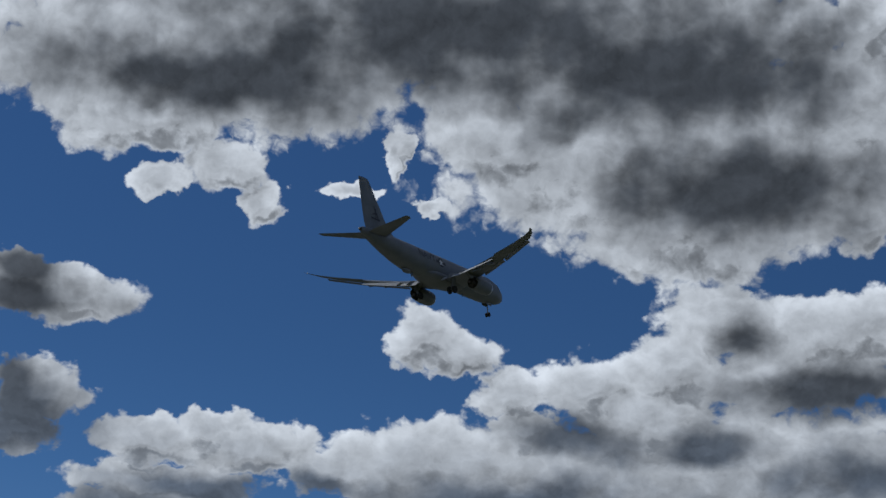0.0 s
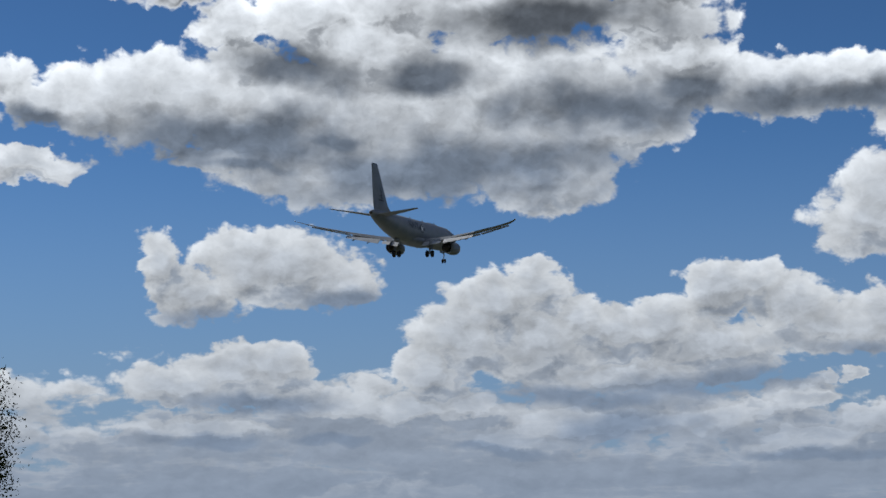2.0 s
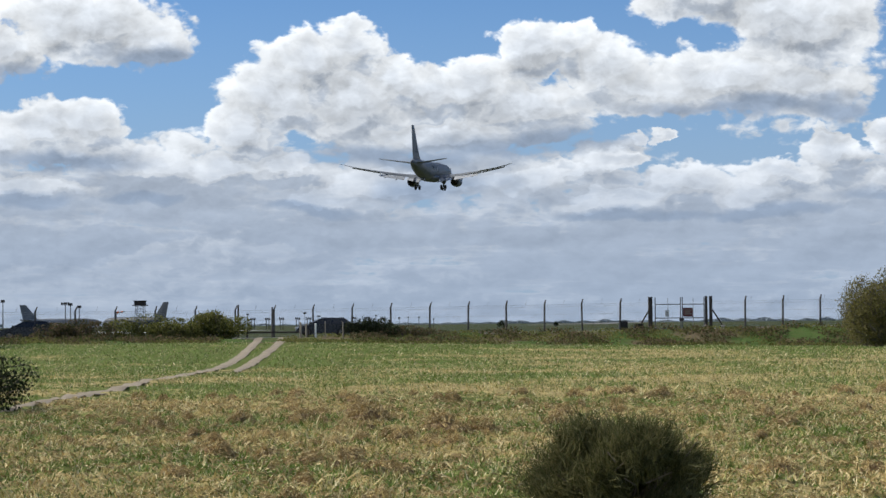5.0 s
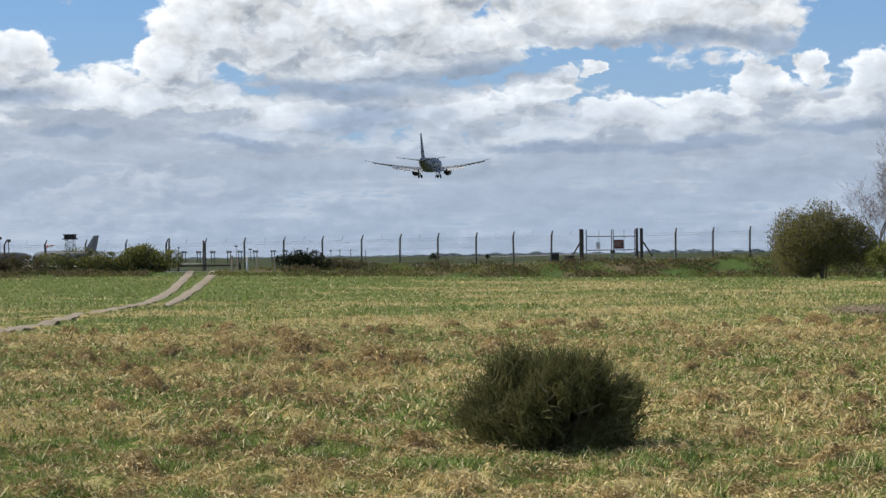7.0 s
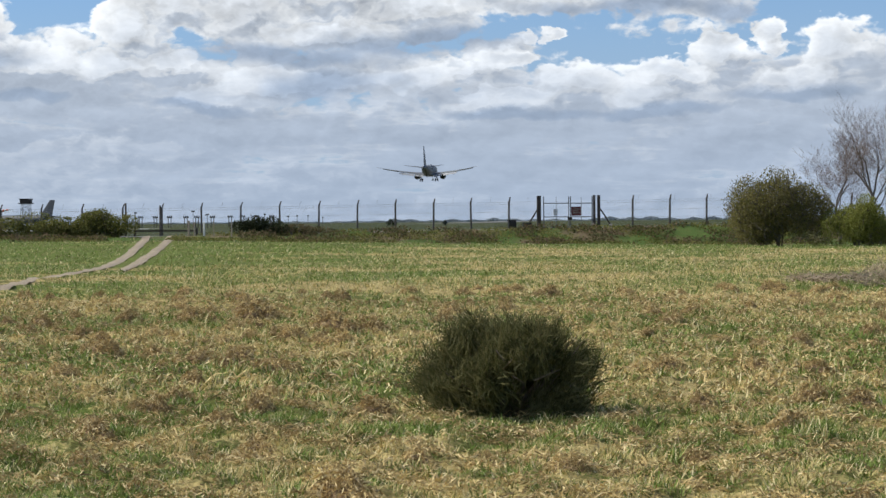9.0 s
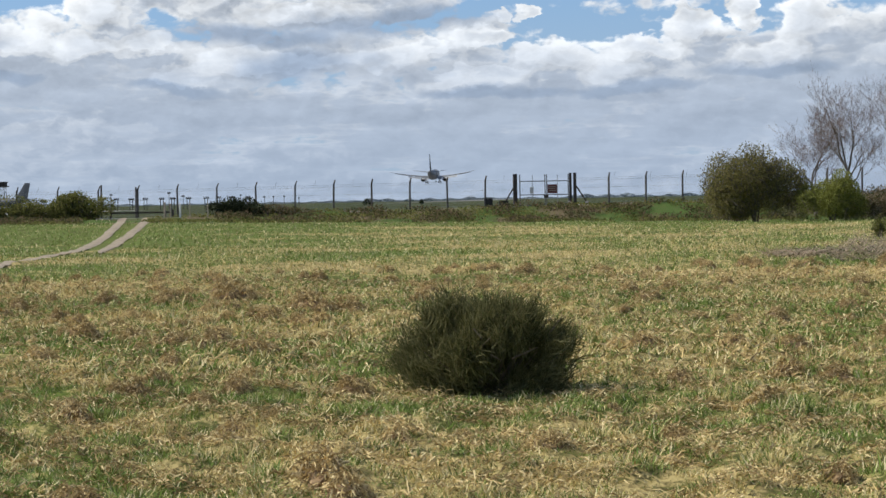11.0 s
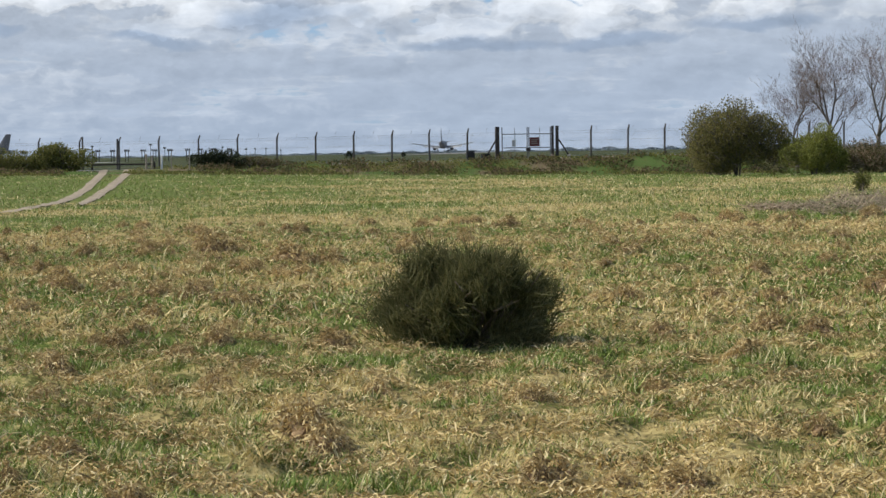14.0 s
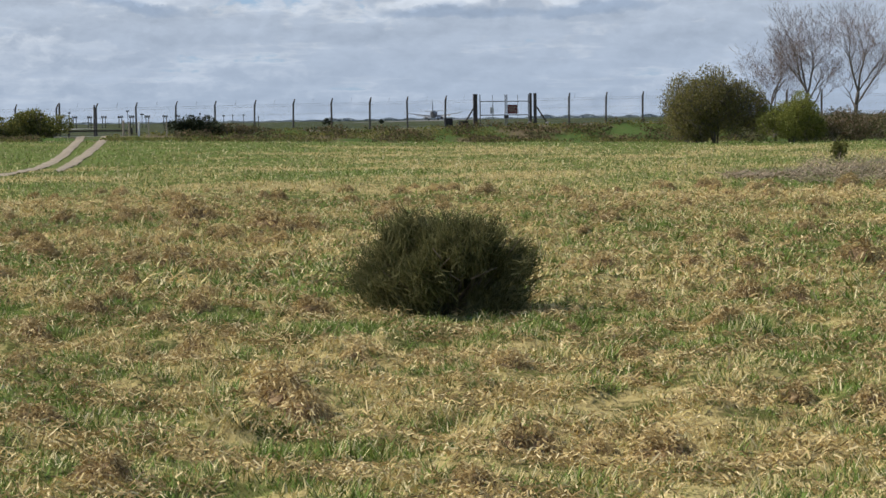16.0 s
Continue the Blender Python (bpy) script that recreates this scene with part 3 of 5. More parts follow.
fence = thing("perimeter_fence", (0, 0, 0), "tall airfield fence of cranked concrete posts with wire mesh", "fence")
post_mesh = fence_post_mesh()
rnd = random.Random(4)
fence_xs = [-9.9 + 2.95 * k for k in range(-45, 5)] + [11.8 + 3.0 * k for k in range(0, 15)]
for x in fence_xs:
    o = part("post", post_mesh, POST, fence)
    o.matrix_basis = pose(x, fence_y(x), gz(x, fence_y(x)), rnd.uniform(-1, 1), rnd.uniform(-1.2, 1.2), 11.3 + rnd.uniform(-4, 4))
for za in (0.15, 0.75, 1.35, 1.95, 2.12):
    for xa, xb in ((-142.0, 4.2), (9.2, 54.0)):
        line_wires = bmesh.new()
        for k in range(24):
            a, b = xa + (xb - xa) * k / 24, xa + (xb - xa) * (k + 1) / 24
            rod(line_wires, (a, fence_y(a), gz(a, fence_y(a)) + za), (b, fence_y(b), gz(b, fence_y(b)) + za), 0.007, n=3)
        part("line_wire", line_wires, WIRE, fence, "thin galvanised line wire")


def chain_link():
    """Slanting mesh wires, wide apart and thin."""
    v = []
    for xa, xb in ((-70.0, 4.2), (9.2, 40.0)):
        n = int((xb - xa) / 0.16)
        for k in range(n):
            for way in (1, -1):
                a = xa + k * 0.16
                b = a + way * 1.0
                if b < xa or b > xb:
                    continue
                za, zb = gz(a, fence_y(a)), gz(b, fence_y(b))
                w = 0.0022
                v += [(a - w, fence_y(a), za + 0.1), (a + w, fence_y(a), za + 0.1), (b + w, fence_y(b), zb + 2.1), (b - w, fence_y(b), zb + 2.1)]
    return v


part("wire_mesh", quick_mesh("wire_mesh", np.array(chain_link()), 4, WIRE), WIRE, fence, "see-through wire mesh")
# short iron spikes that carry the barbed strands between the posts
stay = bmesh.new()
rod(stay, (0, 0.05, 2.15), (0.08, 0.2, 2.50), 0.012, n=4)
first_stay = part("barbed_stay", stay, WIRE, fence)
first_stay.matrix_basis = pose(-82.15, fence_y(-82.15), gz(-82.15, fence_y(-82.15)))
for k in range(-24, 10):
    x = -8.4 + 2.95 * k
    if 3.5 < x < 10.5:
        continue
    o = part("barbed_stay", first_stay.data, WIRE, fence)
    o.matrix_basis = pose(x, fence_y(x), gz(x, fence_y(x)))


def access_gate():
    g = thing("access_gate", (6.7, fence_y(6.7), gz(6.7, fence_y(6.7)), 0, 0, 11.3), "double steel-framed gate with dark timber posts and warning signs", "gate")
    for x, h, w in ((-2.45, 2.52, 0.15), (2.05, 2.55, 0.09), (2.42, 2.55, 0.11)):
        p = part("gate_post", box(bmesh.new(), x - w, x + w, -w, w, -0.3, h, 0.02), RUST, g)
        rod_bm = bmesh.new()
        box(rod_bm, x - w - 0.01, x + w + 0.01, -w - 0.01, w + 0.01, h, h + 0.03)
        part("post_cap", rod_bm, RUST, p)
    for x0, x1 in ((-2.10, 0.02), (0.08, 1.92)):
        leaf = part("gate_leaf", box(bmesh.new(), x0, x1, -0.03, 0.03, 1.92, 1.99, 0.01), STEEL, g, "tubular steel gate leaf")
        for z in (0.02, 0.84):
            part("rail", box(bmesh.new(), x0, x1, -0.028, 0.028, z, z + 0.07, 0.01), STEEL, leaf)
        for x in (x0 + 0.04, x1 - 0.04):
            part("stile", box(bmesh.new(), x - 0.035, x + 0.035, -0.032, 0.032, 0.0, 2.5, 0.01), STEEL, leaf)
        xm = (x0 + x1) / 2
        part("bar", box(bmesh.new(), xm - 0.014, xm + 0.014, -0.02, 0.02, 0.1, 2.45), STEEL, leaf)
        bm = bmesh.new()
        for k in range(14):
            xx = x0 + 0.1 + (x1 - x0 - 0.2) * k / 13
            rod(bm, (xx, 0, 0.1), (xx, 0, 1.92), 0.004, n=3)
        part("wire_infill", bm, WIRE, leaf)
    for x, y0, x1 in ((-2.55, 1.5, -3.45), (2.55, 1.5, 3.5)):
        bm = bmesh.new()
        rod(bm, (x, 0, y0), (x1, 0, 0.05), 0.06, 0.06, 6)
        part("brace", bm, RUST, g)
    s = part("warning_sign", box(bmesh.new(), 0.17, 0.95, -0.07, -0.04, 0.97, 1.68, 0.005), RED, g, "red-brown sign board")
    bm = bmesh.new()
    for k in range(3):
        box(bm, 0.27, 0.85 - 0.1 * (k % 2), -0.076, -0.071, 1.16 + 0.15 * k, 1.22 + 0.15 * k)
    part("lettering", bm, TIMBER, s, "faint pale bars of lettering")
    s = part("notice", box(bmesh.new(), -1.28, -0.95, -0.07, -0.04, 0.97, 1.50, 0.005), WHITE, g, "small white notice")
    bm = bmesh.new()
    for k in range(4):
        box(bm, -1.23, -1.0 - 0.05 * (k % 2), -0.076, -0.071, 1.05 + 0.1 * k, 1.08 + 0.1 * k)
    part("lettering", bm, DARK_MARK, s)
    lock = bmesh.new()
    box(lock, -0.12, 0.24, -0.08, 0.05, 0.62, 0.86, 0.02)
    part("lock_box", lock, RUST, g)
    return g


access_gate()


def bin_box(x, w, d, h, label):
    y = fence_y(x) - 0.8
    b = thing("storage_bin", (x, y, gz(x, y) - 0.02, 0, 0, 11), label, "bin")
    part("body", box(bmesh.new(), -w / 2, w / 2, -d / 2, d / 2, 0, h * 0.86, 0.03), BLACK, b)
    part("lid", box(bmesh.new(), -w / 2 - 0.03, w / 2 + 0.03, -d / 2 - 0.03, d / 2 + 0.03, h * 0.865, h, 0.03), BLACK, b)


bin_box(2.15, 0.60, 0.55, 0.74, "black plastic bin beside the fence")
bin_box(3.35, 0.70, 0.50, 0.50, "low black box beside the gate post")


def rubble(x, w, h):
    y = fence_y(x) - 1.0
    bm = bmesh.new()
    bmesh.ops.create_icosphere(bm, subdivisions=2, radius=1)
    for v in bm.verts:
        k = 1 + 0.25 * noise.noise(v.co * 2.1 + Vector((x, 0, 0)))
        v.co = Vector((v.co.x * w * k, v.co.y * w * 0.7 * k, max(v.co.z, -0.2) * h * k))
    me = bpy.data.meshes.new("boulder")
    bm.to_mesh(me)
    bm.free()
    me.materials.append(TARMAC)
    o = new("boulder", me)
    o.matrix_basis = pose(x, y, gz(x, y) + 0.02)
    tagged(o, "grey concrete boulder beside the gate", "boulder", "boulders by the gate")


for x, w, h in ((7.9, 0.22, 0.2), (8.6, 0.3, 0.3), (10.0, 0.2, 0.28)):
    rubble(x, w, h)


# posts and a swing barrier where the track meets the road
def stake(x, y, h, r, material, label, lean=0.0):
    bm = bmesh.new()
    rod(bm, (0, 0, -0.2), (lean, 0, h), r, r * 0.9, 7)
    t = thing("marker_post", (x, y, gz(x, y)), label, "post", "posts by the track")
    part("shaft", bm, material, t)
    c = bmesh.new()
    rod(c, (lean, 0, h), (lean, 0, h + 0.03), r * 0.9, r * 0.5, 7)
    part("top", c, material, t)


stake(-21.5, 147.5, 1.15, 0.085, TIMBER, "weathered timber post beside the track")
stake(-21.05, 147.2, 1.0, 0.06, TIMBER, "short weathered timber post beside the track")
stake(-20.35, 147.2, 1.05, 0.075, WHITE, "white-painted post beside the track")
stake(-19.7, 147.6, 1.2, 0.035, TIMBER, "thin timber stake in the grass")
stake(-18.4, 147.6, 1.2, 0.045, TIMBER, "pale timber stake in the grass")


def barrier():
    y = 150.2
    b = thing("swing_barrier", (-23.6, y, gz(-23.6, y)), "low dark steel swing barrier across the track", "barrier")
    part("bar", box(bmesh.new(), -2.3, 2.3, -0.05, 0.05, 0.36, 0.48, 0.02), RUST, b)
    for x in (-2.3, 2.3):
        part("upright", box(bmesh.new(), x - 0.07, x + 0.07, -0.07, 0.07, -0.4, 0.62, 0.02), RUST, b)


barrier()
for x, y, h in ((-24.1, 150.6, 2.3), (-26.6, 150.2, 2.5)):
    stake(x, y, h, 0.075, POST, "tall dark concrete post beside the track", 0.03)


# ---- the aircraft: nose to +y, right wing to +x, origin on the fuselage axis at the wing ----
def circle(y, zc, w, h, n=28, low=1.0):
    return [(w * math.cos(a), y, zc + h * math.sin(a) * (low if math.sin(a) < 0 else 1.0)) for a in (2 * math.pi * k / n for k in range(n))]


def foil(le, chord, thick_ratio, x, z, n=14, droop=0.0):
    """A wing section at span x: leading edge at y = le, running back by the chord."""
    up, lo = [], []
    for k in range(n + 1):
        c = 0.5 * (1 - math.cos(math.pi * k / n))
        t = 5 * thick_ratio * (0.2969 * math.sqrt(c) - 0.126 * c - 0.3516 * c * c + 0.2843 * c ** 3 - 0.1036 * c ** 4)
        y, zz = le - c * chord, z - droop * max(0, c - 0.72) * chord
        up.append((x, y, zz + t * chord * 1.1))
        lo.append((x, y, zz - t * chord * 0.85))
    return up + lo[-2:0:-1]


def fin_foil(le, chord, ratio, z, n=10):
    return [(p[2], p[1], z) for p in foil(le, chord, ratio, 0.0, 0.0, n)]


def disc(bm, centre, normal, r, n=20):
    c, d = Vector(centre), Vector(normal).normalized()
    u = d.orthogonal().normalized()
    w = d.cross(u)
    vs = [bm.verts.new(c + r * (math.cos(a) * u + math.sin(a) * w)) for a in (2 * math.pi * k / n for k in range(n))]
    bm.faces.new(vs)


def lathe(profile, x, z, n=24, y_down=0.0):
    """Rings about an axis along y: profile of (y, radius)."""
    return [[(x + r * math.cos(a), y, z + r * math.sin(a)) for a in (2 * math.pi * k / n for k in range(n))] for y, r in profile]


def wheel(name, parent, x, y, z, r, w):
    t = part(name, loft([[(xx, y + rr * math.cos(a), z + rr * math.sin(a)) for a in (2 * math.pi * k / 18 for k in range(18))]
                         for xx, rr in ((x - w / 2, r * 0.8), (x - w / 2 * 0.8, r * 0.96), (x - w / 4, r), (x + w / 4, r), (x + w / 2 * 0.8, r * 0.96), (x + w / 2, r * 0.8))]), RUBBER, parent)
    return t


def flat_text(words, size, material, parent, label, name="lettering"):
    cu = bpy.data.curves.new(name, "FONT")
    cu.body, cu.size, cu.align_x, cu.align_y, cu.extrude = words, size, "CENTER", "CENTER", 0.004
    tmp = bpy.data.objects.new("tmp", cu)
    scene.collection.objects.link(tmp)
    me = bpy.data.meshes.new_from_object(tmp)
    bpy.data.objects.remove(tmp)
    me.materials.clear()
    me.materials.append(material)
    return part(name, me, material, parent, label)


def aircraft():
    a = thing("patrol_jet", (0, 0, 0), "grey twin-engined naval patrol jet with wheels and flaps down", "airplane")
    # fuselage: station, centre height, half width, half height
    st = [(18.5, -0.55, 0.05, 0.05), (18.3, -0.52, 0.42, 0.40), (17.8, -0.45, 0.80, 0.78), (17.0, -0.33, 1.18, 1.16), (16.0, -0.20, 1.48, 1.50),
          (14.8, -0.08, 1.70, 1.78), (13.0, 0.0, 1.86, 1.97), (10.0, 0.0, 1.88, 2.005), (2.0, 0.0, 1.88, 2.005), (-6.0, 0.0, 1.88, 2.005),
          (-9.0, 0.08, 1.84, 1.92), (-12.0, 0.32, 1.66, 1.68), (-14.5, 0.60, 1.42, 1.42), (-17.0, 0.90, 1.08, 1.12), (-19.0, 1.12, 0.72, 0.82), (-20.4, 1.28, 0.40, 0.52), (-20.95, 1.32, 0.22, 0.30)]
    body = part("fuselage", loft([circle(*s) for s in st]), GREY_PAINT, a, smooth=True)
    part("wing_fairing", loft([circle(y, zc, w, h, 20) for y, zc, w, h in ((6.2, -1.4, 0.3, 0.2), (4.8, -1.45, 1.5, 0.65), (2.5, -1.5, 1.98, 0.85), (-3.0, -1.5, 2.0, 0.85), (-5.2, -1.4, 1.4, 0.6), (-6.6, -1.2, 0.3, 0.2))]), GREY_PAINT, body, smooth=True)
    part("exhaust_cone", loft(lathe([(-20.9, 0.24), (-21.2, 0.2), (-21.25, 0.1)], 0, 1.32, 12)), HOT, body)
    glass = bmesh.new()
    for sx in (-1, 1):
        for xa, ya, za, xb, yb, zb in ((0.05, 16.75, 0.55, 0.75, 16.45, 0.62), (0.80, 16.42, 0.60, 1.25, 15.85, 0.62), (1.28, 15.8, 0.60, 1.50, 15.1, 0.60)):
            vs = [glass.verts.new(p) for p in ((sx * xa * 1.03, ya + 0.12, za - 0.02), (sx * xb * 1.03, yb + 0.12, zb - 0.02), (sx * xb * 0.92, yb - 0.25, zb + 0.55), (sx * xa * 0.92, ya - 0.35, za + 0.55))]
            glass.faces.new(vs)
    part("cockpit_window", glass, GLASS, body)
    # dorsal and ventral aerials
    for y, z, h, n in ((9.0, 1.98, 0.35, "aerial"), (3.0, 1.98, 0.30, "aerial"), (-3.0, 1.98, 0.35, "aerial"), (-7.5, -1.98, -0.55, "aerial"), (7.0, -1.98, -0.4, "aerial")):
        part(n, loft([[(-0.03, y + 0.25, z), (0.03, y + 0.25, z), (0.03, y - 0.35, z), (-0.03, y - 0.35, z)],
                      [(-0.015, y - 0.05, z + h), (0.015, y - 0.05, z + h), (0.015, y - 0.3, z + h), (-0.015, y - 0.3, z + h)]]), GREY_PAINT, body)
    part("dorsal_spine", loft([circle(y, 1.95, w, h, 12) for y, w, h in ((10.5, 0.05, 0.04), (9.5, 0.3, 0.22), (5.5, 0.3, 0.22), (4.5, 0.05, 0.04))]), GREY_PAINT, body, smooth=True)
    part("sensor_turret", loft([circle(y, -1.95, w, h, 14) for y, w, h in ((-8.2, 0.05, 0.05), (-8.6, 0.4, 0.35), (-9.6, 0.4, 0.35), (-10.2, 0.05, 0.05))]), GREY_PAINT, body, smooth=True)
    # wings
    for sx, side in ((-1, "left"), (1, "right")):
        secs = [(1.2, 5.6, 7.6, 0.14, -1.35, 0.0), (1.95, 5.15, 7.2, 0.135, -1.28, 0.28), (4.83, 3.45, 5.15, 0.12, -0.93, 0.28), (6.3, 2.55, 4.35, 0.115, -0.76, 0.28),
                (10.9, -0.15, 3.1, 0.11, -0.14, 0.22), (11.1, -0.27, 3.05, 0.11, -0.10, 0.0), (15.0, -2.55, 2.15, 0.10, 0.55, 0.0), (17.2, -3.85, 1.70, 0.10, 1.02, 0.0), (18.2, -5.0, 1.15, 0.09, 1.28, 0.0), (18.82, -6.6, 0.45, 0.08, 1.45, 0.0)]
        w = part("wing", loft([foil(le, c, t, sx * x, z, 14, d) for x, le, c, t, z, d in secs]), GREY_PAINT, a, "grey swept wing with drooped flaps")
        # flap panels, lowered behind the wing
        for xa, xb, lea, leb, za, zb in ((2.1, 5.0, -1.95, -1.75, -1.75, -1.45), (5.5, 10.8, -1.75, -3.05, -1.25, -0.65)):
            fl = []
            for x, le, z, c in ((xa, lea, za, 1.5), (xb, leb, zb, 0.95)):
                sec = foil(0.0, c, 0.10, sx * x, 0.0, 8)
                ca, sa = math.cos(radians(30)), math.sin(radians(30))
                fl.append([(p[0], le + p[1] * ca + p[2] * sa * 0, z + p[1] * sa + p[2]) for p in sec])
            part("flap", loft(fl), FLAP_PAINT, w, "lowered pale flap")
        # slats along the leading edge, pushed forward and down
        for xa, xb, lea, leb, za, zb in ((6.4, 11.0, 2.75, 0.1, -1.0, -0.36), (11.3, 16.8, 0.0, -3.2, -0.32, 0.72)):
            sl = []
            for x, le, z in ((xa, lea, za), (xb, leb, zb)):
                sec = foil(0.0, 0.62, 0.16, sx * x, 0.0, 6)
                sl.append([(p[0], le + p[1] * 0.92, z + p[1] * -0.30 + p[2] - 0.1) for p in sec])
            part("slat", loft(sl), GREY_PAINT, w)
        for x, y, z in ((3.4, -2.0, -1.55), (7.3, -1.7, -1.25), (9.6, -2.3, -0.85)):
            part("flap_track_fairing", loft([[(sx * x + r * math.cos(q), yy, zz + 1.5 * r * math.sin(q)) for q in (2 * math.pi * k / 10 for k in range(10))]
                                             for yy, zz, r in ((y + 1.6, z + 0.25, 0.03), (y + 0.8, z + 0.1, 0.17), (y - 0.4, z - 0.2, 0.2), (y - 1.5, z - 0.75, 0.03))]), GREY_PAINT, w, smooth=True)
        tip = bmesh.new()
        bmesh.ops.create_uvsphere(tip, u_segments=8, v_segments=6, radius=0.10, matrix=pose(sx * 18.7, -6.2, 1.45))
        part("tip_light", tip, LENS, w)
        # engine with its pylon
        ex, ez = sx * 4.83, -2.25
        e = part("engine", loft(lathe([(5.55, 0.86), (5.7, 0.95), (5.4, 1.03), (4.6, 1.10), (3.4, 1.11), (2.2, 1.02), (1.5, 0.90), (1.45, 0.80), (2.6, 0.82)], ex, ez), caps=False), GREY_PAINT, a, "grey turbofan nacelle", smooth=True)
        part("fan", loft(lathe([(5.55, 0.86), (4.9, 0.84), (4.7, 0.80), (4.68, 0.1)], ex, ez), caps=True), BLACK, e)
        part("inlet_lip", loft(lathe([(5.45, 0.86), (5.62, 0.88), (5.72, 0.955), (5.62, 1.0), (5.4, 1.035)], ex, ez), caps=False), BARE_METAL, e, "bright inlet lip", smooth=True)
        part("core_nozzle", loft(lathe([(2.6, 0.60), (1.5, 0.60), (0.7, 0.48), (0.65, 0.40), (0.9, 0.38)], ex, ez), caps=False), HOT, e, smooth=True)
        part("plug", loft(lathe([(2.6, 0.8), (2.4, 0.6), (1.2, 0.36), (0.5, 0.2), (0.1, 0.04)], ex, ez)), HOT, e, smooth=True)
        part("pylon", loft([[(ex - q * sx * 0 - h, y, z) for h, y, z in ((0.16, 4.6, -1.2), (-0.16, 4.6, -1.2), (-0.16, 0.6, -1.75), (0.16, 0.6, -1.75))] if q == 0 else
                            [(ex - h, y, z) for h, y, z in ((0.14, 3.3, -0.75), (-0.14, 3.3, -0.75), (-0.14, -0.6, -1.05), (0.14, -0.6, -1.05))] for q in (0, 1)]), GREY_PAINT, e)
        # tailplane
        part("tailplane", loft([foil(le, c, 0.10, sx * x, z, 10) for x, le, c, z in ((0.5, -15.6, 4.3, 1.15), (7.0, -19.2, 1.45, 1.98), (7.2, -19.7, 0.8, 2.0))]), GREY_PAINT, a)
        # main gear
        mx = sx * 2.86
        bm = bmesh.new()
        rod(bm, (mx, -1.2, -1.4), (mx, -1.2, -3.5), 0.14, 0.10, 10)
        rod(bm, (mx, -1.2, -2.6), (sx * 1.6, -1.2, -1.5), 0.07, 0.07, 8)
        rod(bm, (mx - 0.55, -1.2, -3.5), (mx + 0.55, -1.2, -3.5), 0.08, 0.08, 8)
        g = part("main_gear", bm, STEEL, a, "main undercarriage leg")
        for dx in (-0.43, 0.43):
            wheel("tyre", g, mx + dx, -1.2, -3.55, 0.56, 0.40)
        part("gear_door", box(bmesh.new(), mx + sx * 0.30 - 0.02, mx + sx * 0.30 + 0.02, -1.75, -0.65, -2.9, -1.6, 0.01), GREY_PAINT, g)
    # fin with its dorsal fillet
    fin = part("fin", loft([fin_foil(le, c, r, z) for z, le, c, r in ((1.2, -9.4, 9.6, 0.035), (2.2, -12.2, 7.6, 0.06), (2.9, -13.75, 6.35, 0.09), (6.0, -16.3, 4.4, 0.09), (8.75, -18.55, 2.65, 0.09), (9.0, -18.9, 2.1, 0.07))]), GREY_PAINT, a)
    # rudder line, a thin dark gap on both faces
    for sx in (-1, 1):
        part("rudder_gap", loft([[(sx * 0.205, -17.9, 3.1), (sx * 0.212, -17.9, 3.1), (sx * 0.212, -17.96, 3.1), (sx * 0.205, -17.96, 3.1)],
                                 [(sx * 0.085, -20.2, 8.6), (sx * 0.092, -20.2, 8.6), (sx * 0.092, -20.25, 8.6), (sx * 0.085, -20.25, 8.6)]]), DARK_MARK, fin)
    # markings
    for sx in (-1, 1):
        turn = pose(0, 0, 0, 90, 0, 90) if sx > 0 else pose(0, 0, 0, 90, 0, -90)
        t = flat_text("NAVY", 1.75, DARK_MARK, body, "dark block capitals")
        t.matrix_basis = pose(sx * 1.80, -6.2, 0.62) @ pose(0, 0, 0, 0, -sx * 17, 0) @ turn
        bm = bmesh.new()
        disc(bm, (0, 0, 0), (0, 0, 1), 0.72, 28)
        r = part("roundel", bm, DARK_MARK, body, "dark disc with a pale star and bars")
        r.matrix_basis = pose(sx * 1.865, -2.4, 0.42) @ pose(0, 0, 0, 0, -sx * 12, 0) @ turn
        st5 = bmesh.new()
        pts = [(0.66 * (1 if k % 2 == 0 else 0.38) * math.sin(math.pi * k / 5), 0.66 * (1 if k % 2 == 0 else 0.38) * math.cos(math.pi * k / 5), 0.012) for k in range(10)]
        vs = [st5.verts.new(p) for p in pts]
        c0 = st5.verts.new((0, 0, 0.012))
        for k in range(10):
            st5.faces.new((c0, vs[(k + 1) % 10], vs[k]))
        part("star", st5, WHITE, r)
        bars = bmesh.new()
        for s2 in (-1, 1):
            box(bars, min(s2 * 0.74, s2 * 1.35), max(s2 * 0.74, s2 * 1.35), -0.2, 0.2, 0.0, 0.01)
        part("side_bar", bars, DARK_MARK, r)
        # squadron mark on the fin: plain angular bars
        bm = bmesh.new()
        for y0, z0, y1, z1, w in ((-16.6, 3.4, -17.9, 5.3, 0.16), (-17.4, 3.4, -17.4, 5.0, 0.22), (-16.4, 3.5, -18.6, 3.5, 0.22), (-17.0, 4.4, -18.2, 4.1, 0.14)):
            n = Vector((0, z0 - z1, y1 - y0)).normalized() * w / 2
            for off in (0.0,):
                q = [Vector((sx * (0.37 - 0.038 * (z - 2.9)), y, z)) for y, z in ((y0, z0), (y1, z1))]
                bm.faces.new([bm.verts.new(p) for p in (q[0] + n, q[0] - n, q[1] - n, q[1] + n)])
        part("fin_mark", bm, DARK_MARK, fin, "dark angular squadron mark")
    # nose gear
    bm = bmesh.new()
    rod(bm, (0, 14.3, -1.5), (0, 14.45, -3.5), 0.10, 0.08, 10)
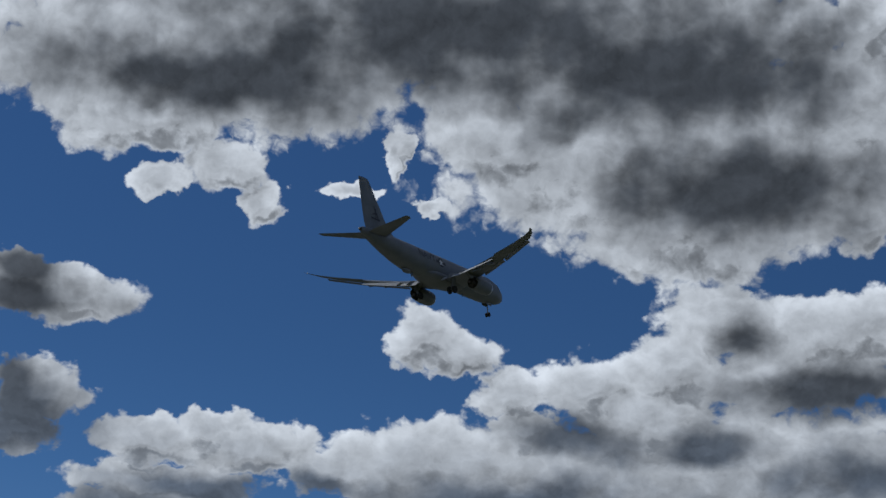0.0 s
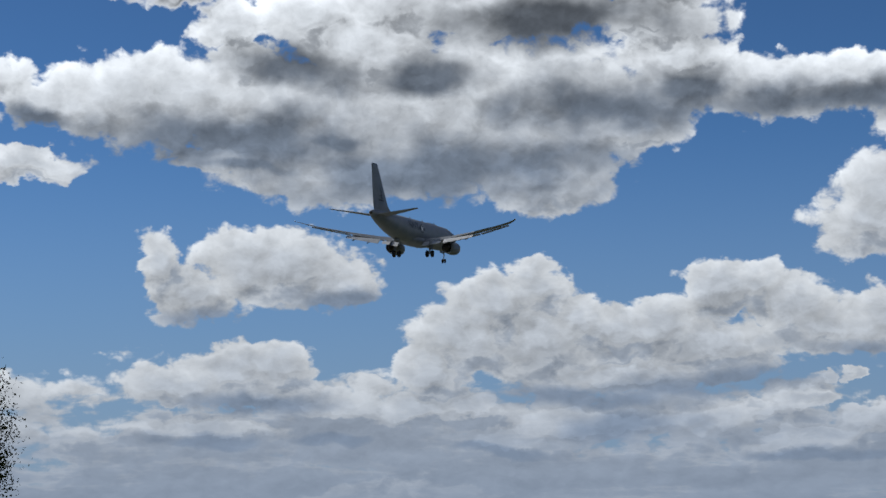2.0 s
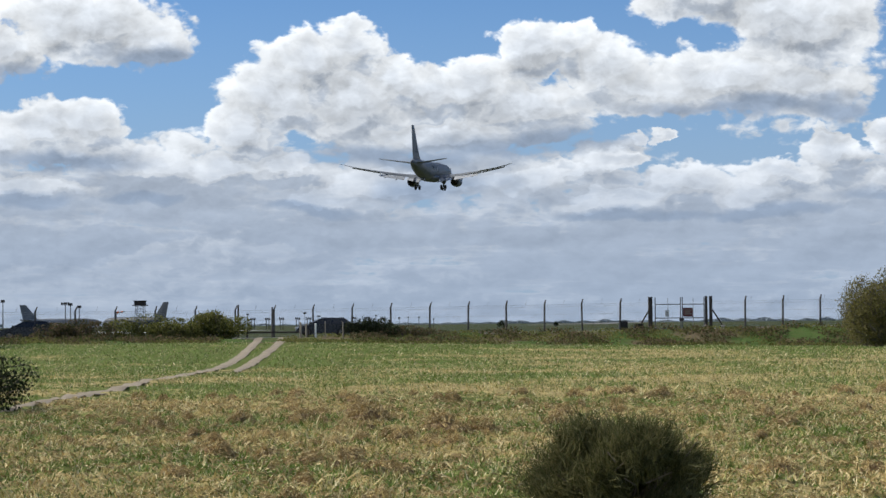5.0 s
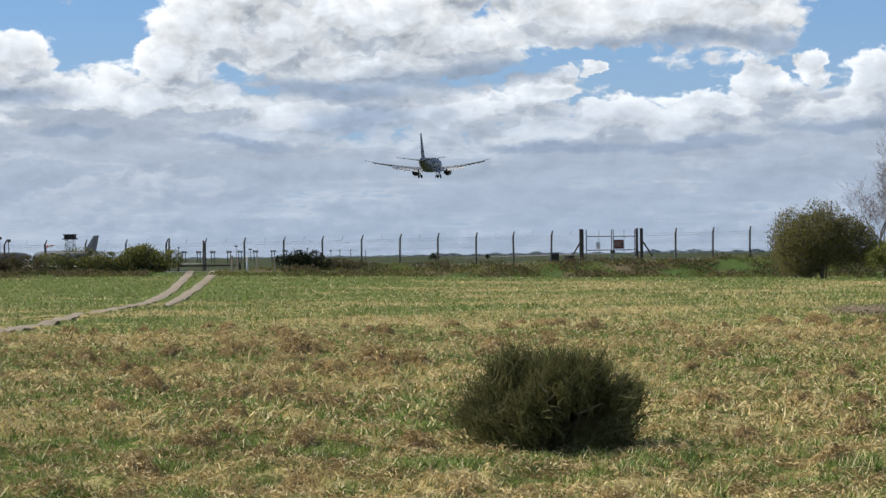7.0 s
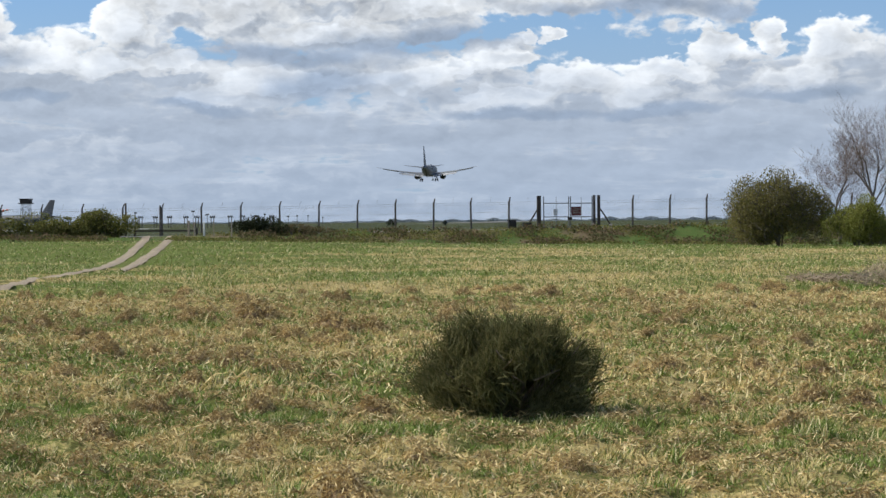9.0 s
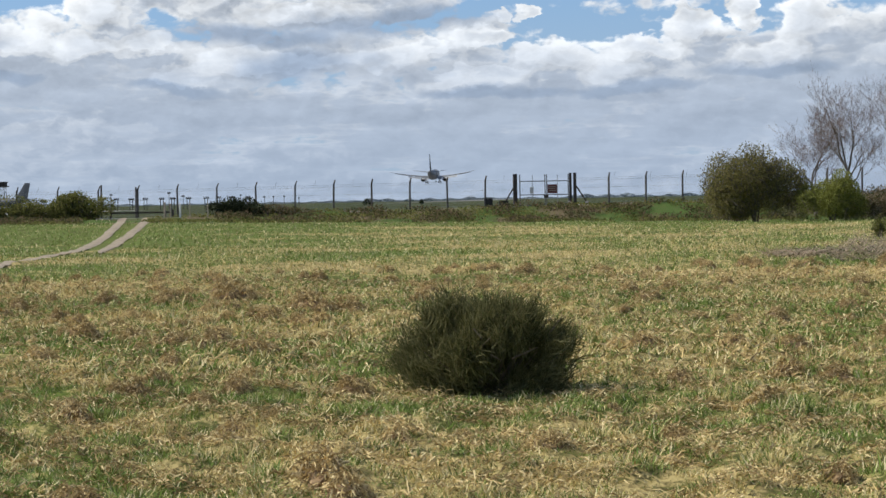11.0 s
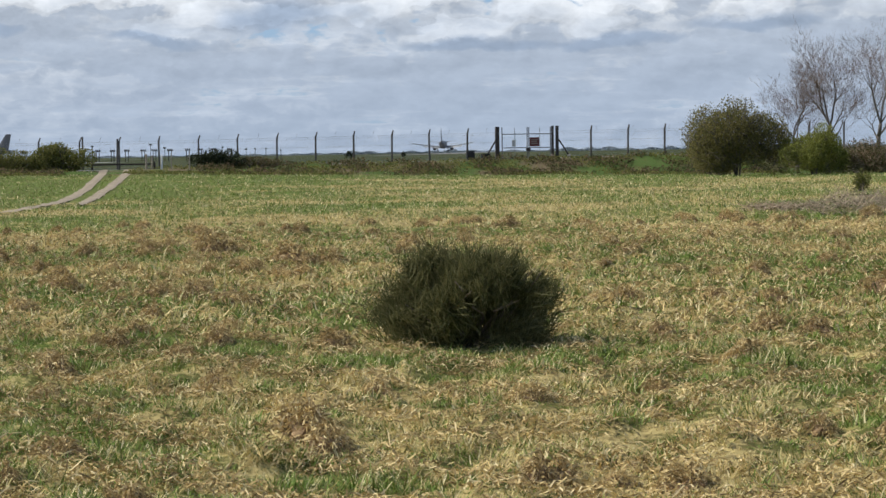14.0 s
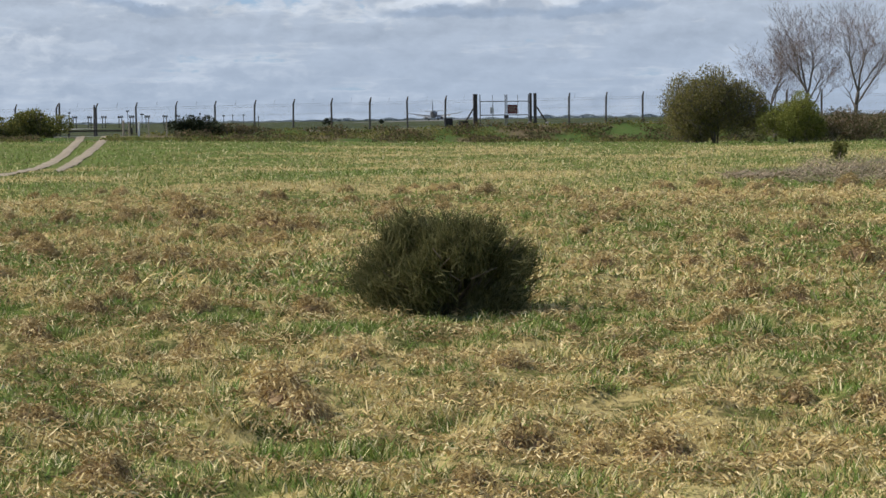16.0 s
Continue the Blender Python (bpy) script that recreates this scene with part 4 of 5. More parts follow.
    rod(bm, (0, 14.3, -2.4), (0, 13.2, -1.7), 0.05, 0.05, 8)
    rod(bm, (-0.3, 14.45, -3.55), (0.3, 14.45, -3.55), 0.06, 0.06, 8)
    g = part("nose_gear", bm, STEEL, a, "nose undercarriage leg")
    for dx in (-0.22, 0.22):
        wheel("tyre", g, dx, 14.45, -3.6, 0.36, 0.22)
    for dx in (-0.38, 0.38):
        part("gear_door", box(bmesh.new(), dx - 0.015, dx + 0.015, 13.4, 15.0, -2.25, -1.6, 0.01), GREY_PAINT, g)
    lamp = bmesh.new()
    bmesh.ops.create_uvsphere(lamp, u_segments=8, v_segments=6, radius=0.1, matrix=pose(0, 14.55, -2.6))
    part("taxi_lamp", lamp, LENS, g)
    return a


jet = aircraft()


# ---- road vehicles, nose to +y ----
def car(name, label, paint, L, W_, prof, roof, pickup=False):
    """prof: the side outline below the windows, roof: the outline of the cabin, both (y, z)."""
    c = thing(name, (0, 0, 0), label, "car")
    hw = W_ / 2

    def skin(outline, w_low, w_high, z_low, z_high):
        bm = bmesh.new()
        rows = []
        for sx in (-1, 1):
            rows.append([bm.verts.new((sx * (w_low + (w_high - w_low) * min(1, max(0, (z - z_low) / (z_high - z_low)))), y, z)) for y, z in outline])
        n = len(outline)
        for k in range(n):
            bm.faces.new((rows[0][k], rows[0][(k + 1) % n], rows[1][(k + 1) % n], rows[1][k]))
        bm.faces.new(rows[0][::-1])
        bm.faces.new(rows[1])
        bmesh.ops.recalc_face_normals(bm, faces=bm.faces)
        bmesh.ops.bevel(bm, geom=list(bm.edges), offset=0.05, segments=2, affect="EDGES", clamp_overlap=True)
        return bm

    body = part("body", skin(prof, hw, hw * 0.97, 0.3, 0.9), paint, c, smooth=False)
    cabin = part("cabin", skin(roof, hw * 0.95, hw * 0.74, roof[0][1], max(z for _, z in roof)), paint, c)
    # windows, a little proud of the cabin
    ys, zs = [y for y, _ in roof], [z for _, z in roof]
    z0, z1 = min(zs) + 0.06, max(zs) - 0.09
    def edge(z, front):
        best = None
        n = len(roof)
        for k in range(n):
            (ya, za), (yb, zb) = roof[k], roof[(k + 1) % n]
            if abs(za - zb) > 1e-4 and min(za, zb) - 1e-6 <= z <= max(za, zb) + 1e-6:
                y = ya + (yb - ya) * (z - za) / (zb - za)
                best = y if best is None else (max(best, y) if front else min(best, y))
        return best
    for sx in (-1, 1):
        wid = lambda z: sx * (hw * 0.95 + (hw * 0.74 - hw * 0.95) * (z - min(zs)) / (max(zs) - min(zs)) + 0.012)
        fl, fh, bl, bh = edge(z0, True) - 0.22, edge(z1, True) - 0.12, edge(z0, False) + 0.22, edge(z1, False) + 0.12
        m0, m1 = (fl + bl) / 2, (fh + bh) / 2
        for (ya, yb, yc, yd) in ((fl, m0 + 0.05, m1 + 0.05, fh), (m0 - 0.05, bl, bh, m1 - 0.05)):
            bm = bmesh.new()
            vs = [bm.verts.new(p) for p in ((wid(z0), ya, z0), (wid(z0), yb, z0), (wid(z1), yc, z1), (wid(z1), yd, z1))]
            bm.faces.new(vs)
            part("side_window", bm, GLASS, cabin)
        bm = bmesh.new()
        box(bm, min(sx * hw, sx * (hw + 0.16)), max(sx * hw, sx * (hw + 0.16)), fl + 0.02, fl + 0.14, z0, z0 + 0.14, 0.02)
        part("door_mirror", bm, paint, body)
        lamp = bmesh.new()
        box(lamp, min(sx * (hw - 0.45), sx * (hw - 0.03)), max(sx * (hw - 0.45), sx * (hw - 0.03)), L / 2 - 0.16, L / 2 + 0.01, 0.60, 0.74, 0.02)
        part("headlight", lamp, LENS, body, "clear headlight")
        lamp = bmesh.new()
        box(lamp, min(sx * (hw - 0.35), sx * (hw - 0.03)), max(sx * (hw - 0.35), sx * (hw - 0.03)), -L / 2 - 0.01, -L / 2 + 0.1, 0.75, 0.95, 0.02)
        part("tail_light", lamp, RED, body, "red tail light")
    for front, y_of in ((True, 1), (False, -1)):
        bm = bmesh.new()
        a, b = edge(z0, front), edge(z1, front)
        o = 0.015 * y_of
        vs = [bm.verts.new(p) for p in ((-hw * 0.8, a + o, z0), (hw * 0.8, a + o, z0), (hw * 0.66, b + o, z1), (-hw * 0.66, b + o, z1))]
        bm.faces.new(vs)
        part("windscreen" if front else "rear_window", bm, GLASS, cabin)
    for y in (L * 0.305, -L * 0.29):
        for sx in (-1, 1):
            wl = wheel("wheel", c, sx * (hw - 0.09), y, 0.32, 0.33, 0.22)
            part("rim", loft([[(sx * (hw + d), y + r * math.cos(q), 0.32 + r * math.sin(q)) for q in (2 * math.pi * k / 14 for k in range(14))] for d, r in ((-0.03, 0.21), (0.028, 0.20), (0.03, 0.05))]), STEEL, wl)
    return c


HATCH = [(2.1, 0.32), (2.15, 0.55), (2.0, 0.74), (1.1, 0.93), (-1.95, 0.97), (-2.08, 0.75), (-2.1, 0.35), (-1.9, 0.22), (1.9, 0.22)]
HATCH_ROOF = [(1.30, 0.88), (0.35, 1.33), (-0.5, 1.41), (-1.5, 1.34), (-2.05, 0.93)]
car_a = car("hatchback", "dark hatchback driving along the perimeter road", CAR_DARK, 4.25, 1.76, HATCH, HATCH_ROOF)
car_b = car("hatchback", "black hatchback with bright headlights on the perimeter road", CAR_DARK, 4.25, 1.76, HATCH, HATCH_ROOF)
TRUCK = [(2.55, 0.40), (2.6, 0.75), (2.45, 0.98), (1.3, 1.08), (-2.55, 1.08), (-2.6, 0.6), (-2.5, 0.38)]
TRUCK_ROOF = [(1.35, 1.04), (0.6, 1.70), (-0.9, 1.78), (-2.35, 1.76), (-2.5, 1.04)]
truck = car("pickup_truck", "white pickup truck with a hard canopy on the road", CAR_WHITE, 5.2, 1.85, TRUCK, TRUCK_ROOF)


# ---- vegetation ----
def leaf_quads(centres, size, rng, flat=0.0, slim=0.6):
    """Small four-cornered leaves, one at each centre, turned at random."""
    n = len(centres)
    u = rng.normal(size=(n, 3))
    u[:, 2] *= 1 - flat
    u /= np.linalg.norm(u, axis=1)[:, None]
    w = np.cross(u, rng.normal(size=(n, 3)))
    w /= np.linalg.norm(w, axis=1)[:, None]
    s = size * rng.uniform(0.6, 1.4, n)[:, None]
    c = np.asarray(centres)
    return np.stack([c - u * s, c + w * s * slim, c + u * s, c - w * s * slim], 1).reshape(-1, 3)


def lumps(rng, n, w, d, h, count=14, hollow=0.55, ragged=0.12):
    """Points in a heap of overlapping rounded lumps, w x d x h, standing on z = 0."""
    cs = np.stack([rng.uniform(-0.36, 0.36, count) * w, rng.uniform(-0.36, 0.36, count) * d, rng.uniform(0.25, 0.72, count) * h], -1)
    side = np.clip(1 - (cs[:, 0] / (0.5 * w)) ** 2, 0.2, 1)
    cs[:, 2] *= 0.45 + 0.55 * side
    rad = np.stack([rng.uniform(0.13, 0.24, count) * w, rng.uniform(0.16, 0.28, count) * d, rng.uniform(0.18, 0.32, count) * h], -1)
    pick = rng.randint(0, count, n)
    v = rng.normal(size=(n, 3))
    v /= np.linalg.norm(v, axis=1)[:, None]
    r = hollow + (1 - hollow) * rng.uniform(0, 1, n) ** 0.5 + np.abs(rng.normal(0, ragged, n))
    p = cs[pick] + v * rad[pick] * r[:, None]
    p[:, 2] = np.abs(p[:, 2])
    return p


def strips(starts, ends, w0, w1, rng):
    """Thin flat twigs from starts to ends, tapering."""
    d = ends - starts
    side = np.cross(d, rng.normal(size=d.shape))
    side /= np.linalg.norm(side, axis=1)[:, None] + 1e-9
    return np.stack([starts - side * w0, starts + side * w0, ends + side * w1, ends - side * w1], 1).reshape(-1, 3)


def shrub(name, label, at, w, d, h, leaves, leaf, paint, seed, twigs=200, count=14, category="shrub", group="", wood=BARK, stem=0.05):
    rng = np.random.RandomState(seed)
    t = thing(name, at, label, category, group)
    p = lumps(rng, leaves, w, d, h, count)
    part("foliage", quick_mesh("foliage", leaf_quads(p, leaf, rng), 4, paint), paint, t)
    for k in range(7):
        a = rng.uniform(0, 6.28)
        e = (math.cos(a) * w * 0.3 * rng.uniform(0.2, 1), math.sin(a) * d * 0.3, h * rng.uniform(0.5, 0.85))
        bm = bmesh.new()
        rod(bm, (e[0] * 0.2, e[1] * 0.2, -0.1), e, stem, stem * 0.3, 5)
        part("stem", bm, wood, t)
    if twigs:
        e = lumps(np.random.RandomState(seed), twigs, w * 1.03, d * 1.03, h * 1.03, count, 0.9, 0.06)
        s = e * 0.86 + rng.normal(0, 0.04, e.shape) * h
        part("brushwood", quick_mesh("brushwood", strips(s, e, 0.004 * h, 0.002 * h, rng), 4, wood), wood, t)
    return t


def bare_tree(name, label, x, y, h, seed, spread=0.36, paint=BARK, depth=5, first=0.30, lean=0.0):
    rng = random.Random(seed)
    t = thing(name, (x, y, gz(x, y) - 0.05), label, "tree", "bare trees")
    trunk, limbs, fine = bmesh.new(), [], []

    def grow(p, d, length, r, level, mesh):
        q, segs = p, 4 if level < 4 else 2
        for k in range(segs):
            d = (d + Vector((rng.gauss(0, 0.11), rng.gauss(0, 0.11), rng.gauss(0.06, 0.05)))).normalized()
            q2, r2 = q + d * length / segs, r * 0.88
            if r > 0.022:
                rod(mesh, q, q2, r, r2, 8 if level < 2 else 5)
            else:
                fine.append((q, q2, r, r2))
            if level < depth and (k > 0 or level > 1):
                a = rng.uniform(0, 6.28)
                s = (d + Vector((math.cos(a), math.sin(a), rng.uniform(0.0, 0.45))) * rng.uniform(0.7, 1.15) * (spread / 0.36)).normalized()
                shoot = mesh
                if level == 0:
                    shoot = bmesh.new()
                    limbs.append(shoot)
                grow(q2, s, length * rng.uniform(0.52, 0.74), r2 * rng.uniform(0.42, 0.60), level + 1, shoot)
            q, r = q2, r2
        if level < depth:
            for k in range(3 if level == 0 else 2):
                a = rng.uniform(0, 6.28)
                s = (d + Vector((math.cos(a), math.sin(a), 0.25)) * rng.uniform(0.3, 0.65)).normalized()
                shoot = mesh
                if level == 0:
                    shoot = bmesh.new()
                    limbs.append(shoot)
                grow(q, s, length * rng.uniform(0.60, 0.82), r * rng.uniform(0.55, 0.72), level + 1, shoot)

    grow(Vector((0, 0, 0)), Vector((lean, 0, 1)), h * first, h * 0.017, 0, trunk)
    part("trunk", trunk, paint, t, smooth=True)
    for shoot in limbs:
        part("limb", shoot, paint, t)
    r2 = np.random.RandomState(seed)
    s, e = np.array([tuple(f[0]) for f in fine]), np.array([tuple(f[1]) for f in fine])
    w = np.clip(np.array([f[2] for f in fine]), 0.005, 0.02)[:, None]
    part("crown", quick_mesh("crown", strips(s, e, w, w * 0.7, r2), 4, TWIG), TWIG, t, "fine reddish bare twigs")
    return t


def leafy_tree(name, label, x, y, h, w, seed, paint, pine=False, leaves=9000):
    rng = np.random.RandomState(seed)
    t = thing(name, (x, y, gz(x, y) - 0.05), label, "tree")
    bm = bmesh.new()
    rod(bm, (0, 0, -0.2), (0.1, 0, h * 0.55), h * 0.022, h * 0.014, 9)
    rod(bm, (0.1, 0, h * 0.55), (0.0, 0, h * 0.97), h * 0.014, h * 0.003, 7)
    part("trunk", bm, BARK, t)
    limbs, pts = bmesh.new(), []
    n = 46 if pine else 60
    for k in range(n):
        f = rng.uniform(0.22, 0.99)
        a = rng.uniform(0, 6.28)
        reach = w / 2 * ((1.05 - f) ** 0.6 * 1.0 + 0.10 if pine else math.sqrt(max(0.03, 1 - ((f - 0.5) / 0.52) ** 2))) * rng.uniform(0.6, 1.1)
        z0, z1 = h * f * 0.92, h * f
        e = np.array([math.cos(a) * reach, math.sin(a) * reach, z1 + (0.02 * h if not pine else rng.uniform(-0.01, 0.02) * h)])
        rod(limbs, (0, 0, z0), tuple(e), h * 0.006, h * 0.002, 4)
        m = leaves // n
        along = rng.uniform(0.35, 1.05, m)[:, None]
        c = np.array([0, 0, z0]) * (1 - along) + e * along
        c = c + rng.normal(0, 1, (m, 3)) * np.array([0.09 * w, 0.09 * w, (0.018 if pine else 0.05) * h])
        pts.append(c)
    part("branchwork", limbs, BARK, t)
    part("crown", quick_mesh("crown", leaf_quads(np.concatenate(pts), 0.10, rng), 4, paint), paint, t)
    return t


# the dark broom bush in the middle of the field
def broom():
    rng = np.random.RandomState(21)
    x, y = 0.205, 17.75
    t = thing("broom_bush", (x, y, gz(x, y)), "dark green broom bush of dense upright twigs in the grass", "bush")
    # lobes of twigs round the heart of the bush, uneven in reach, with a ragged outline
    lobes, per, each = 110, 11, 22
    a, f = rng.uniform(0, 2 * math.pi, lobes), rng.uniform(0.03, 1, lobes) ** 0.5
    ex, ey = np.cos(a) * f, np.sin(a) * f
    top = 0.73 - 0.06 * ex ** 2 - 0.30 * f ** 6 + 0.04 * np.sin(ex * 9 + ey * 5)
    zz = top * (0.08 + 0.92 * rng.uniform(0, 1, lobes) ** 0.55)
    wide = 0.76 * (0.80 + 0.24 * np.sin(np.minimum(1, zz * 1.8) * 2.2)) * rng.uniform(0.86, 1.08, lobes)
    heads = np.stack([ex * wide, ey * 0.60, zz * rng.uniform(0.90, 1.08, lobes)], -1)
    # a hollow low down on one side, where the bare wood shows
    keep = ~((ey < 0.05) & (np.abs(ex - 0.30) < 0.30) & (np.abs(zz - 0.36) < 0.14))
    heads, ex, ey, zz = heads[keep], ex[keep], ey[keep], zz[keep]
    tufts = len(heads) * per
    way = np.repeat(np.stack([ex * 0.65, ey * 0.5, 0.40 + 0.6 * zz], -1), per, 0) + rng.normal(0, 0.30, (tufts, 3))
    way /= np.linalg.norm(way, axis=1)[:, None]
    heads = np.repeat(heads, per, 0) + rng.normal(0, 1, (tufts, 3)) * np.array([0.075, 0.075, 0.055])
    n = tufts * each
    heads, way = np.repeat(heads, each, 0), np.repeat(way, each, 0)
    way = way + rng.normal(0, 0.34, (n, 3))
    L = (rng.uniform(0.05, 0.17, n) + 0.12 * (rng.uniform(0, 1, n) < 0.06))[:, None]
    starts = heads - way * L * rng.uniform(0.5, 1.0, n)[:, None] + rng.normal(0, 0.035, (n, 3))
    ends = starts + way * L * 1.25 + rng.normal(0, 0.02, (n, 3))
    starts[:, 2], ends[:, 2] = np.maximum(starts[:, 2], 0.0), np.maximum(ends[:, 2], 0.02)
    mids = (starts + ends) / 2 + rng.normal(0, 0.008, (n, 3))
    q = np.concatenate([strips(starts, mids, 0.0032, 0.0036, rng), strips(mids, ends, 0.0036, 0.0012, rng)])
    part("foliage", quick_mesh("foliage", q, 4, BROOM), BROOM, t)
    bm = bmesh.new()
    for k in range(46):
        b = rng.uniform(0, 2 * math.pi)
        r = rng.uniform(0.35, 0.80)
        e = Vector((math.cos(b) * r, math.sin(b) * r * 0.75, rng.uniform(0.3, 0.72)))
        m = e * 0.5 + Vector((rng.normal(0, 0.05), rng.normal(0, 0.05), -0.03))
        s = Vector((e.x * 0.15, e.y * 0.15, 0))
        rod(bm, s, m, 0.013, 0.009, 5)
        rod(bm, m, e, 0.009, 0.004, 5)
    part("branchwork", bm, BROOM_WOOD, t, "brown woody branches")
    # a few broken pale branches near the front
    bm = bmesh.new()
    for p, q2 in (((0.20, -0.60, 0.36), (0.42, -0.57, 0.45)), ((-0.06, -0.58, 0.46), (0.02, -0.62, 0.54)), ((-0.12, -0.56, 0.62), (-0.05, -0.60, 0.53)), ((0.02, -0.60, 0.40), (0.12, -0.62, 0.34))):
        rod(bm, p, q2, 0.007, 0.004, 5)
    part("broken_branchwork", bm, BROOM_WOOD, t, "broken brown branches")


broom()

# shrubs and bare trees where the field ends
shrub("hawthorn", "rounded hawthorn bush just coming into olive leaf", (20.4, 141.0, gz(20.4, 141) - 0.1), 7.2, 4.5, 5.9, 42000, 0.060, HAW_LEAF, 31, 2600, 26)
shrub("willow_shrub", "bright yellow-green shrub in front of bare trees", (25.3, 139.0, gz(25.3, 139) - 0.1), 4.8, 3.0, 3.8, 24000, 0.055, GORSE_LEAF, 32, 500, 16)
shrub("bramble_thicket", "low brown bramble thicket under bare trees", (30.2, 140.0, gz(30, 140) - 0.1), 6.6, 3.0, 3.0, 12000, 0.055, BRAMBLE, 33, 1500, 16, "shrub", "", PALE_TWIG)
bare_tree("bare_tree", "tall bare-branched tree behind the bushes", 27.8, 147.0, 11.6, 7, 0.46, lean=0.04)
bare_tree("bare_tree", "spreading bare-branched tree behind the bushes", 31.4, 145.0, 12.0, 11, 0.50, lean=-0.12)
bare_tree("bare_tree", "smaller bare tree leaning over the bushes", 26.0, 149.0, 9.2, 15, 0.54, lean=-0.16)
bare_tree("bare_tree", "bare-branched tree beside the thicket", 35.5, 147.0, 10.6, 19, 0.40)
shrub("small_shrub", "small dark shrub standing in the pasture", (15.4, 75.0, gz(15.4, 75)), 0.8, 0.6, 1.0, 900, 0.04, HEDGE_LEAF, 36, 160, 9)


def bramble_heap(x, y, w, h, seed):
    """A low tangle of dead arching stems."""
    rng = np.random.RandomState(seed)
    t = thing("dead_brambles", (x, y, gz(x, y)), "low tangle of dead pinkish-brown bramble stems", "brambles", "dead brambles")
    n = 900
    s = np.stack([rng.uniform(-w / 2, w / 2, n), rng.uniform(-0.9, 0.9, n), rng.uniform(0, h * 0.6, n)], -1)
    e = s + np.stack([rng.normal(0, 0.25, n), rng.normal(0, 0.2, n), rng.uniform(-0.05, h * 0.6, n)], -1)
    part("tangle", quick_mesh("tangle", strips(s, e, 0.006, 0.003, rng), 4, PALE_TWIG), PALE_TWIG, t)
    part("foliage", quick_mesh("foliage", leaf_quads(s[:260], 0.035, rng), 4, BRAMBLE), BRAMBLE, t)


bramble_heap(10.6, 50.0, 3.2, 0.55, 41)
bramble_heap(12.6, 57.0, 3.6, 0.6, 42)
bramble_heap(8.9, 53.5, 1.8, 0.35, 43)

# hedges along the road
shrub("hedge_bush", "rounded olive hedge bush beside the track", (-27.4, 146.5, gz(-27.4, 146.5) - 0.1), 5.2, 2.2, 2.5, 9000, 0.07, HEDGE_LEAF, 51, 500, 14)
shrub("hedge_bush", "low scrubby hedge bush beside the road", (-32.0, 146.2, gz(-32, 146.2) - 0.1), 7.6, 2.0, 2.0, 9000, 0.07, HEDGE_LEAF, 52, 900, 16)
shrub("hedge_bush", "low brown scrubby hedge beside the road", (-37.5, 145.2, gz(-37.5, 145.2) - 0.1), 6.4, 2.0, 1.7, 5500, 0.07, BRAMBLE, 53, 800, 14)
shrub("hedge_bush", "dark low bush on the bank", (-16.4, 149.0, gz(-16.4, 149) - 0.1), 4.2, 1.6, 1.6, 5500, 0.06, DARK_LEAF, 54, 250, 12)
shrub("hedge_bush", "low straggling bush on the bank", (-13.9, 149.2, gz(-13.9, 149.2) - 0.1), 4.2, 1.6, 1.0, 2600, 0.06, BRAMBLE, 55, 300, 12)
shrub("evergreen_shrub", "large dark evergreen shrub in the field", (-13.2, 39.4, gz(-13.2, 39.4)), 3.6, 2.6, 2.0, 16000, 0.035, DARK_LEAF, 56, 900, 20)
leafy_tree("pine", "dark pine with layered branches", -60.8, 130.0, 18.6, 6.6, 61, DARK_LEAF, True, 14000)
leafy_tree("round_tree", "dark broad-crowned tree beside the road", -55.8, 130.0, 16.4, 7.6, 62, DARK_LEAF, False, 42000)
bare_tree("bare_tree", "dark bare tree between the pine and the round tree", -58.8, 131.0, 15.2, 63, 0.42)


# rank weeds on the bank below the road
def bank_weeds():
    rng = np.random.RandomState(71)
    n = 60000
    x = rng.uniform(-60, 45, n)
    s = rng.uniform(-14.5, -7.0, n)
    y = 160 + 0.2 * x + s
    clump = waves(x, y, 72, 5.0)
    keep = (clump > 0.12) & ~((x > -26.5) & (x < -17.8))
    x, y, clump = x[keep], y[keep], clump[keep]
    z = ground_z(x, y) + rng.uniform(0, 0.34, len(x)) * (0.6 + np.clip(clump, 0, 1))
    c = np.stack([x, y, z], -1)
    tagged(new("bank_weeds", quick_mesh("bank_weeds", leaf_quads(c, 0.08, rng), 4, BRAMBLE)), "rank green and brown weeds on the bank", "weeds", kind="stuff")
    n = 45000
    x = rng.uniform(-60, 45, n)
    y = 160 + 0.2 * x + rng.uniform(-15, -7.0, n)
    keep = (waves(x, y, 73, 7.0) > -0.2) & ~((x > -26.5) & (x < -22.3))
    x, y = x[keep], y[keep]
    c = np.stack([x, y, ground_z(x, y) + rng.uniform(0, 0.2, len(x))], -1)
    tagged(new("bank_nettles", quick_mesh("bank_nettles", leaf_quads(c, 0.075, rng), 4, HEDGE_LEAF)), "fresh green nettles on the bank", "weeds", kind="stuff")


bank_weeds()


